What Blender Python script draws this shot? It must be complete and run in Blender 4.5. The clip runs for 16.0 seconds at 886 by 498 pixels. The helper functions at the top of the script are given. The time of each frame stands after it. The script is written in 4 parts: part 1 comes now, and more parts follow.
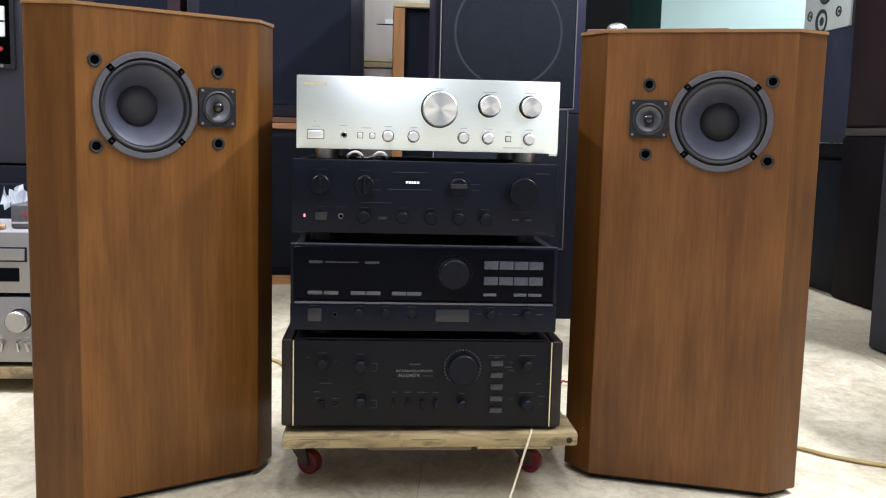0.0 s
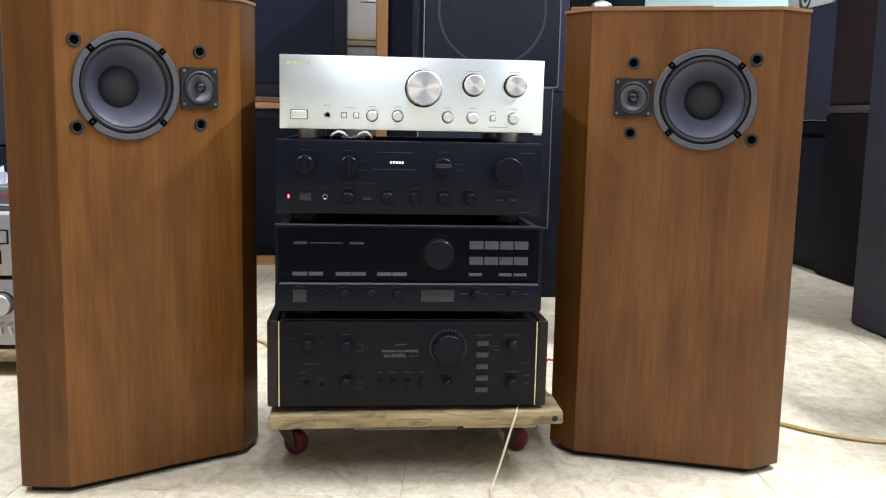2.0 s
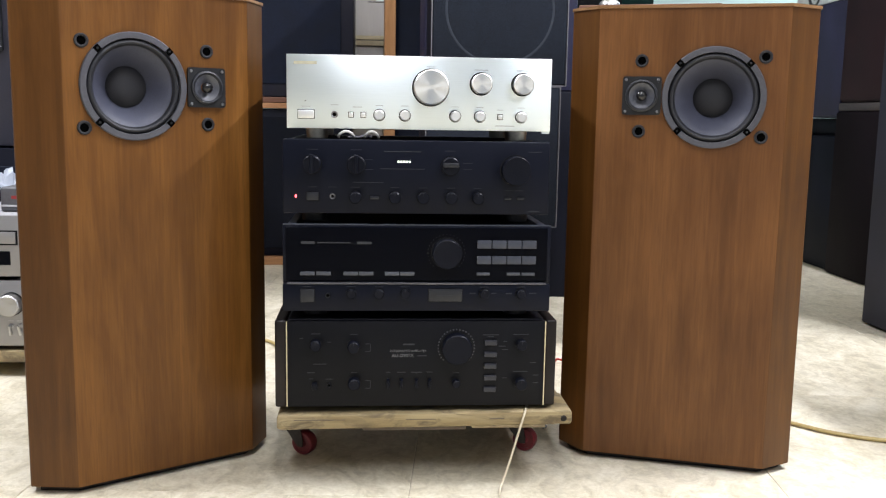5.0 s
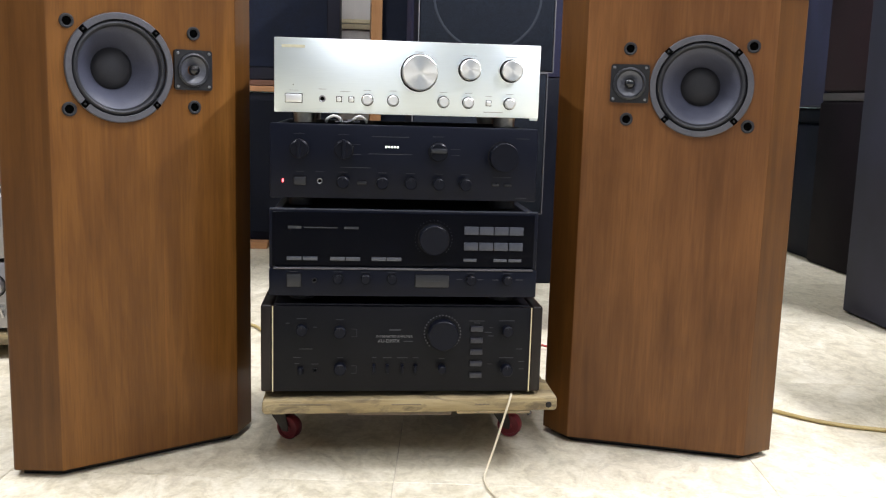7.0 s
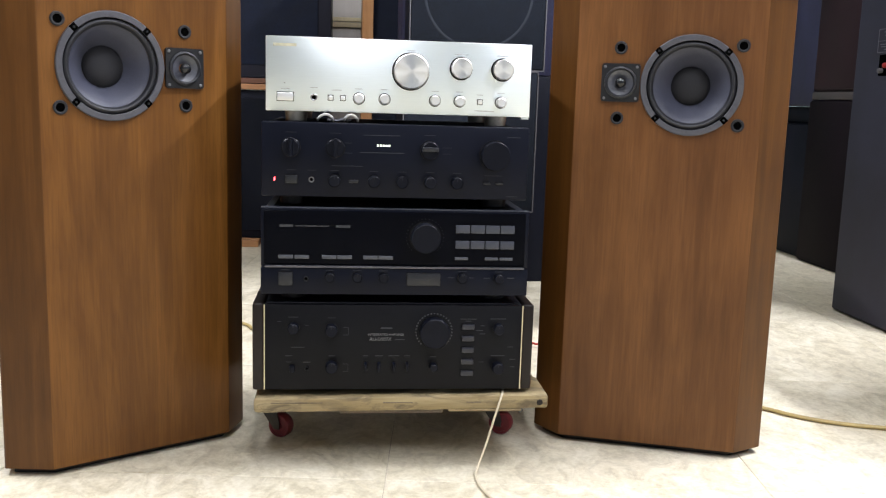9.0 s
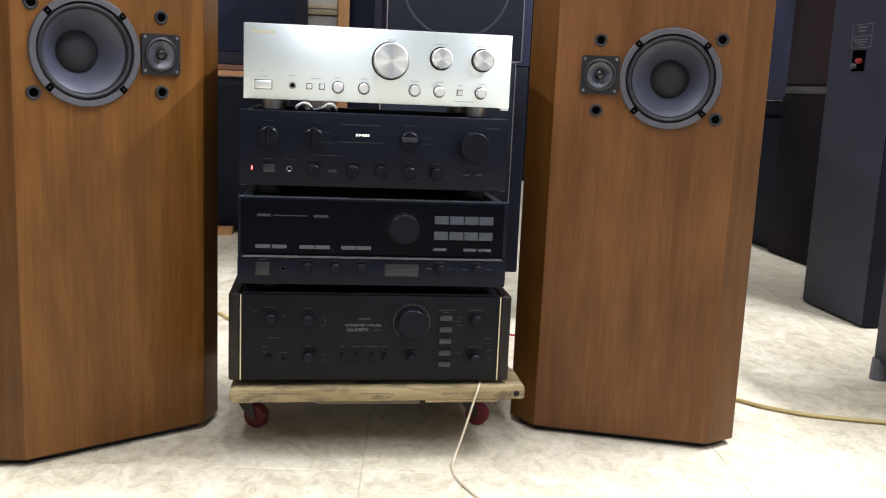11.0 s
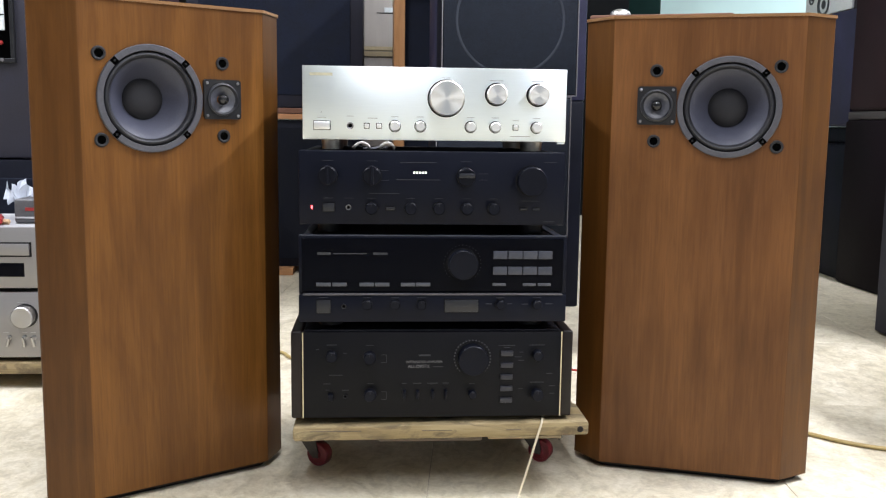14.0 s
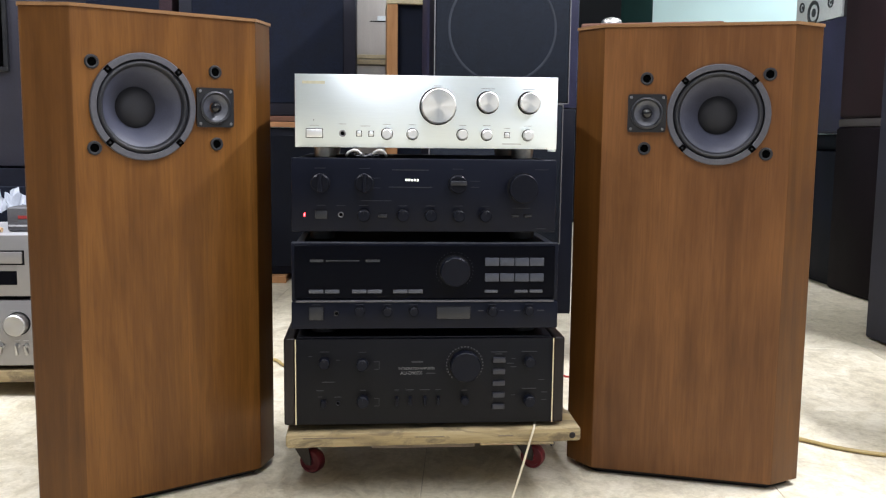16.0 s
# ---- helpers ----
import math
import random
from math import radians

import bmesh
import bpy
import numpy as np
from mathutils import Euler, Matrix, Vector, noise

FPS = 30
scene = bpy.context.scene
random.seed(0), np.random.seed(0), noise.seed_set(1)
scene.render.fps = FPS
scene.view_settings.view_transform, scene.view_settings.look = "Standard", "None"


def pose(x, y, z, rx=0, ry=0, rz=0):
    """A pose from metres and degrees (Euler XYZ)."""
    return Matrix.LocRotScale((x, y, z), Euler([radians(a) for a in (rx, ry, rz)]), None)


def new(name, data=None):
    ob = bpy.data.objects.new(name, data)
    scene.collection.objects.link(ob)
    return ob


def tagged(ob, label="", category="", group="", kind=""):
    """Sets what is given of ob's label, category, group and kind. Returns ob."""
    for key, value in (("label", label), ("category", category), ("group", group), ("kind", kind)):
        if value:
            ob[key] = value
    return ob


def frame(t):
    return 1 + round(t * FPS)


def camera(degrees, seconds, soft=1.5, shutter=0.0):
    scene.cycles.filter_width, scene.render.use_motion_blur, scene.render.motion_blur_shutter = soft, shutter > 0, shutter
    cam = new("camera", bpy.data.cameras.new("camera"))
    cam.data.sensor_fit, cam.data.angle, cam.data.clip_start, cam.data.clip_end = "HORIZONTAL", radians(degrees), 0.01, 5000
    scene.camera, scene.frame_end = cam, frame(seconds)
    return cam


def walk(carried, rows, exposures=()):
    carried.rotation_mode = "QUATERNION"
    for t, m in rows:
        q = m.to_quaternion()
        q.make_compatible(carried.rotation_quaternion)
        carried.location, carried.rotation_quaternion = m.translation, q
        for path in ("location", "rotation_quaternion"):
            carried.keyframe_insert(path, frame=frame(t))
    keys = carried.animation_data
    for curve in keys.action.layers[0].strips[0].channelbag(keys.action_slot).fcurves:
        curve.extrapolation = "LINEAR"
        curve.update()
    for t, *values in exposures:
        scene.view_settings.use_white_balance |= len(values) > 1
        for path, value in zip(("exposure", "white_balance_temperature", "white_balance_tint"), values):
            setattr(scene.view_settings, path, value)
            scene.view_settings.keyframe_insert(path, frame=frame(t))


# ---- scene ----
cam = camera(51.42, 16.0, soft=1.2)
# seconds, x, y, z, yaw, pitch, roll
PATH = [
    (0.0, -0.0816, -1.5403, 0.6163, -3.935, -6.905, -1.426),
    (0.5, -0.0808, -1.5398, 0.6164, -4.142, -7.198, -1.335),
    (1.0, -0.0802, -1.5390, 0.6153, -4.422, -7.386, -1.354),
    (1.5, -0.0812, -1.5392, 0.6161, -4.831, -7.619, -1.335),
    (2.0, -0.0808, -1.5381, 0.6184, -4.879, -8.213, -1.196),
    (2.5, -0.0799, -1.5400, 0.6183, -4.540, -7.742, -1.264),
    (3.0, -0.0782, -1.5384, 0.6160, -4.565, -7.376, -0.997),
    (3.5, -0.0774, -1.5352, 0.6151, -4.308, -7.592, -0.661),
    (4.0, -0.0778, -1.5344, 0.6164, -4.082, -7.769, -0.720),
    (6.5, -0.0825, -1.5328, 0.6174, -5.065, -8.999, -1.563),
    (7.0, -0.0844, -1.5331, 0.6178, -5.295, -9.119, -1.616),
    (7.5, -0.0825, -1.5373, 0.6169, -5.771, -9.000, -1.481),
    (8.0, -0.0834, -1.5362, 0.6165, -5.672, -8.965, -1.708),
    (8.5, -0.0848, -1.5356, 0.6171, -5.418, -9.103, -1.857),
    (9.0, -0.0859, -1.5367, 0.6189, -5.862, -9.223, -1.696),
    (9.5, -0.0862, -1.5355, 0.6188, -6.865, -9.328, -1.957),
    (12.0, -0.0995, -1.5297, 0.6223, -7.514, -10.015, -2.490),
    (12.5, -0.0986, -1.5348, 0.6228, -7.322, -9.602, -2.232),
    (13.0, -0.0964, -1.5344, 0.6232, -6.518, -8.821, -1.509),
    (13.5, -0.0983, -1.5304, 0.6187, -4.715, -7.941, -1.135),
    (14.0, -0.0956, -1.5315, 0.6181, -4.046, -7.627, -0.717),
    (14.5, -0.0938, -1.5376, 0.6193, -4.324, -7.376, -0.724),
    (15.0, -0.0935, -1.5380, 0.6178, -4.717, -7.236, -0.580),
    (15.5, -0.0926, -1.5365, 0.6175, -4.886, -7.246, -0.507),
    (16.0, -0.0933, -1.5391, 0.6181, -4.442, -7.150, -0.640),
]
EXPOSURE = 0.37
walk(cam, [(t, pose(x, y, z, 90 + p, r, w)) for t, x, y, z, w, p, r in PATH], [(0.0, EXPOSURE), (16.0, EXPOSURE)])

# ---- world and lamps ----
world = bpy.data.worlds.new("room_air")
world.use_nodes = True
world.node_tree.nodes["Background"].inputs[0].default_value = (0.75, 0.85, 1.0, 1)
world.node_tree.nodes["Background"].inputs[1].default_value = 0.05
scene.world = world


def unseen_lamp(x, y, z, watts, sx=1.2, sy=0.2, colour=(0.945, 0.965, 1.075)):
    data = bpy.data.lights.new("unseen_tube", "AREA")
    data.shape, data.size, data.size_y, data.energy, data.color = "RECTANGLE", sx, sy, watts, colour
    ob = new("unseen_tube", data)
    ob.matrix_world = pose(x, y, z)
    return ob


# Lamps out of view: some fit cast shadows, others are added as plain fill.
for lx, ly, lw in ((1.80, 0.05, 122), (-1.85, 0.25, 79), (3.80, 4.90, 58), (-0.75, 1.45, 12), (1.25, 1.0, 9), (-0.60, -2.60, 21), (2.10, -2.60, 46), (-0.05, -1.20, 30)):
    unseen_lamp(lx, ly, 2.92, lw, 0.12, 1.25)




# ---- materials ----
def nodes_of(name):
    m = bpy.data.materials.new(name)
    m.use_nodes = True
    nt = m.node_tree
    return m, nt, nt.nodes["Principled BSDF"]


def link(nt, a, b):
    nt.links.new(a, b)


def ramp(nt, src, stops):
    r = nt.nodes.new("ShaderNodeValToRGB")
    while len(r.color_ramp.elements) < len(stops):
        r.color_ramp.elements.new(0.5)
    for e, (p, c) in zip(r.color_ramp.elements, stops):
        e.position, e.color = p, (*c, 1)
    link(nt, src, r.inputs[0])
    return r.outputs[0]


def noise_tex(nt, scale, stretch=(1, 1, 1), detail=4, rough=0.55, distortion=0.0, vec=None):
    if vec is None:
        vec = nt.nodes.new("ShaderNodeTexCoord").outputs["Object"]
    mp = nt.nodes.new("ShaderNodeMapping")
    mp.inputs["Scale"].default_value = stretch
    link(nt, vec, mp.inputs[0])
    n = nt.nodes.new("ShaderNodeTexNoise")
    n.inputs["Scale"].default_value, n.inputs["Detail"].default_value = scale, detail
    n.inputs["Roughness"].default_value, n.inputs["Distortion"].default_value = rough, distortion
    link(nt, mp.outputs[0], n.inputs["Vector"])
    return n.outputs["Fac"]


def mix(nt, fac, a, b, mode="MIX"):
    m = nt.nodes.new("ShaderNodeMix")
    m.data_type, m.blend_type = "RGBA", mode
    for src, i in ((fac, 0), (a, 6), (b, 7)):
        if isinstance(src, (int, float)):
            m.inputs[i].default_value = src
        elif isinstance(src, tuple):
            m.inputs[i].default_value = (*src, 1)
        else:
            link(nt, src, m.inputs[i])
    return m.outputs[2]


def bump(nt, bsdf, height, strength=0.2, dist=0.002):
    b = nt.nodes.new("ShaderNodeBump")
    b.inputs["Strength"].default_value, b.inputs["Distance"].default_value = strength, dist
    link(nt, height, b.inputs["Height"])
    link(nt, b.outputs[0], bsdf.inputs["Normal"])


def surface(name, colour, rough=0.5, metal=0.0, vary=0.15, scale=30, grain=0.05, spec=0.5, stretch=(1, 1, 1)):
    """A painted, moulded or metal surface with wear at two scales."""
    m, nt, b = nodes_of(name)
    big = noise_tex(nt, scale * 0.15, stretch, 3)
    fine = noise_tex(nt, scale * 6, stretch, 3)
    lo = tuple(c * (1 - vary) for c in colour)
    hi = tuple(min(1, c * (1 + vary)) for c in colour)
    col = ramp(nt, big, [(0.3, lo), (0.7, hi)])
    col = mix(nt, ramp(nt, fine, [(0.35, (0, 0, 0)), (0.75, (1, 1, 1))]), col, mix(nt, 1.0, col, (1 - grain * 4,) * 3, "MULTIPLY"))
    link(nt, col, b.inputs["Base Color"])
    rr = nt.nodes.new("ShaderNodeMapRange")
    rr.inputs[3].default_value, rr.inputs[4].default_value = rough * 0.85, min(1, rough * 1.2)
    link(nt, big, rr.inputs[0])
    link(nt, rr.outputs[0], b.inputs["Roughness"])
    b.inputs["Metallic"].default_value = metal
    b.inputs["Specular IOR Level"].default_value = spec
    if grain:
        bump(nt, b, fine, grain, 0.001)
    return m


def veneer(name, dark, mid, light, rough=0.38, along="z", seed=0.0, stained=False):
    """Straight-grained wood veneer: slow figure, medium streaks and fine pores along one axis."""
    m, nt, b = nodes_of(name)
    tc = nt.nodes.new("ShaderNodeTexCoord")
    off = nt.nodes.new("ShaderNodeVectorMath")
    off.operation = "ADD"
    off.inputs[1].default_value = (seed, seed * 0.7, seed * 1.3)
    link(nt, tc.outputs["Object"], off.inputs[0])
    v = off.outputs[0]

    def st(k):
        return {"z": (1, 1, k), "x": (k, 1, 1), "y": (1, k, 1)}[along]
    figure = noise_tex(nt, 11, st(0.14), 4, 0.55, 1.3, v)
    streak = noise_tex(nt, 62, st(0.05), 4, 0.6, 1.0, v)
    pores = noise_tex(nt, 330, st(0.05), 2, 0.5, 0.2, v)
    cloud = noise_tex(nt, 3.2, (1, 1, 1), 3, 0.5, 0.4, v)
    col = ramp(nt, figure, [(0.28, dark), (0.5, mid), (0.74, light)])
    col = mix(nt, 0.42, col, ramp(nt, streak, [(0.26, dark), (0.5, mid), (0.76, light)]))
    rings = noise_tex(nt, 5.5, st(0.20), 2, 0.45, 0.5, v)
    turns = nt.nodes.new("ShaderNodeMath")
    turns.operation, turns.inputs[1].default_value = "MULTIPLY", 58.0
    link(nt, rings, turns.inputs[0])
    wave = nt.nodes.new("ShaderNodeMath")
    wave.operation = "SINE"
    link(nt, turns.outputs[0], wave.inputs[0])
    col = mix(nt, ramp(nt, wave.outputs[0], [(0.0, (0, 0, 0)), (0.75, (0.04, 0.04, 0.04)), (1.0, (0.12, 0.12, 0.12))]), col, dark)
    col = mix(nt, ramp(nt, pores, [(0.36, (0.22, 0.22, 0.22)), (0.5, (0, 0, 0))]), col, dark)
    col = mix(nt, 1.0, col, ramp(nt, cloud, [(0.34, (0.86, 0.84, 0.81)), (0.62, (1.05, 1.05, 1.06))]), "MULTIPLY")
    blotch = noise_tex(nt, 9, st(0.26), 6, 0.62, 0.5, v)
    col = mix(nt, 1.0, col, ramp(nt, blotch, [(0.32, (0.86, 0.84, 0.80)), (0.5, (1.02, 1.02, 1.02)), (0.70, (1.12, 1.13, 1.15))]), "MULTIPLY")
    flame = noise_tex(nt, 2.4, st(0.30), 3, 0.5, 0.9, v)
    col = mix(nt, 1.0, col, ramp(nt, flame, [(0.34, (0.76, 0.73, 0.70)), (0.5, (1.0, 1.0, 1.0)), (0.66, (1.20, 1.22, 1.18))]), "MULTIPLY")
    if stained:
        spots = noise_tex(nt, 26, (0.5, 1, 1.4), 5, 0.65, 1.2, v)
        col = mix(nt, ramp(nt, spots, [(0.47, (0, 0, 0)), (0.63, (0.85, 0.85, 0.85))]), col, (0.120, 0.092, 0.058))
    link(nt, col, b.inputs["Base Color"])
    rr = nt.nodes.new("ShaderNodeMapRange")
    rr.inputs[3].default_value, rr.inputs[4].default_value = rough * 0.8, rough * 1.3
    link(nt, streak, rr.inputs[0])
    link(nt, rr.outputs[0], b.inputs["Roughness"])
    b.inputs["Specular IOR Level"].default_value = 0.28
    bump(nt, b, pores, 0.06, 0.0006)
    return m


def brushed(name, colour, rough=0.32, radial=False, metal=1.0, hairline=False):
    m, nt, b = nodes_of(name)
    hair = noise_tex(nt, 60, (0.4, 1, 60), 3) if not radial else noise_tex(nt, 500, (1, 1, 1), 2)
    big = noise_tex(nt, 5, (1, 1, 1), 2)
    col = ramp(nt, hair, [(0.3, tuple(c * 0.93 for c in colour)), (0.7, colour)])
    link(nt, col, b.inputs["Base Color"])
    rr = nt.nodes.new("ShaderNodeMapRange")
    rr.inputs[3].default_value, rr.inputs[4].default_value = rough * 0.9, rough * 1.1
    link(nt, big, rr.inputs[0])
    link(nt, rr.outputs[0], b.inputs["Roughness"])
    b.inputs["Metallic"].default_value = metal
    if radial:
        tg = nt.nodes.new("ShaderNodeTangent")
        tg.direction_type, tg.axis = "RADIAL", "Y"
        b.inputs["Anisotropic"].default_value = 0.85
        link(nt, tg.outputs[0], b.inputs["Tangent"])
    else:
        if hairline:
            tg = nt.nodes.new("ShaderNodeTangent")
            tg.direction_type, tg.axis = "RADIAL", "Z"
            b.inputs["Anisotropic"].default_value = 0.8
            b.inputs["Anisotropic Rotation"].default_value = 0.25
            link(nt, tg.outputs[0], b.inputs["Tangent"])
        bump(nt, b, hair, 0.05, 0.0004)
    return m


def glowing(name, colour, strength):
    m, nt, b = nodes_of(name)
    b.inputs["Base Color"].default_value = (*colour, 1)
    b.inputs["Emission Color"].default_value = (*colour, 1)
    b.inputs["Emission Strength"].default_value = strength
    return m


def tile_mat():
    """Beige mottled stone-look floor tile, semi-gloss."""
    m, nt, b = nodes_of("beige_stone_tile")
    g = nt.nodes.new("ShaderNodeNewGeometry")
    v = g.outputs["Position"]
    info = nt.nodes.new("ShaderNodeObjectInfo")
    shift = nt.nodes.new("ShaderNodeVectorMath")
    shift.operation = "ADD"
    link(nt, v, shift.inputs[0])
    cmb = nt.nodes.new("ShaderNodeCombineXYZ")
    mul = nt.nodes.new("ShaderNodeMath")
    mul.operation, mul.inputs[1].default_value = "MULTIPLY", 37.0
    link(nt, info.outputs["Random"], mul.inputs[0])
    link(nt, mul.outputs[0], cmb.inputs[2])
    link(nt, cmb.outputs[0], shift.inputs[1])
    v = shift.outputs[0]
    cloud = noise_tex(nt, 6.5, (1, 1, 1), 7, 0.66, 1.2, v)
    vein = noise_tex(nt, 16, (1, 0.6, 1), 7, 0.7, 1.8, v)
    speck = noise_tex(nt, 130, (1, 1, 1), 3, 0.6, 0, v)
    col = ramp(nt, cloud, [(0.38, (0.308, 0.259, 0.154)), (0.48, (0.563, 0.501, 0.342)), (0.60, (0.727, 0.677, 0.530))])
    col = mix(nt, 0.5, col, ramp(nt, vein, [(0.40, (0.266, 0.218, 0.123)), (0.49, (0.594, 0.526, 0.362)), (0.60, (0.778, 0.728, 0.590))]))
    blot = noise_tex(nt, 34, (1, 0.7, 1), 5, 0.6, 1.0, v)
    col = mix(nt, 0.3, col, ramp(nt, blot, [(0.40, (0.450, 0.405, 0.277)), (0.60, (0.778, 0.718, 0.575))]))
    col = mix(nt, 0.2, col, ramp(nt, speck, [(0.35, (0.492, 0.425, 0.328)), (0.65, (0.860, 0.819, 0.723))]))
    link(nt, col, b.inputs["Base Color"])
    rr = nt.nodes.new("ShaderNodeMapRange")
    rr.inputs[3].default_value, rr.inputs[4].default_value = 0.24, 0.42
    link(nt, vein, rr.inputs[0])
    link(nt, rr.outputs[0], b.inputs["Roughness"])
    bump(nt, b, vein, 0.08, 0.001)
    return m


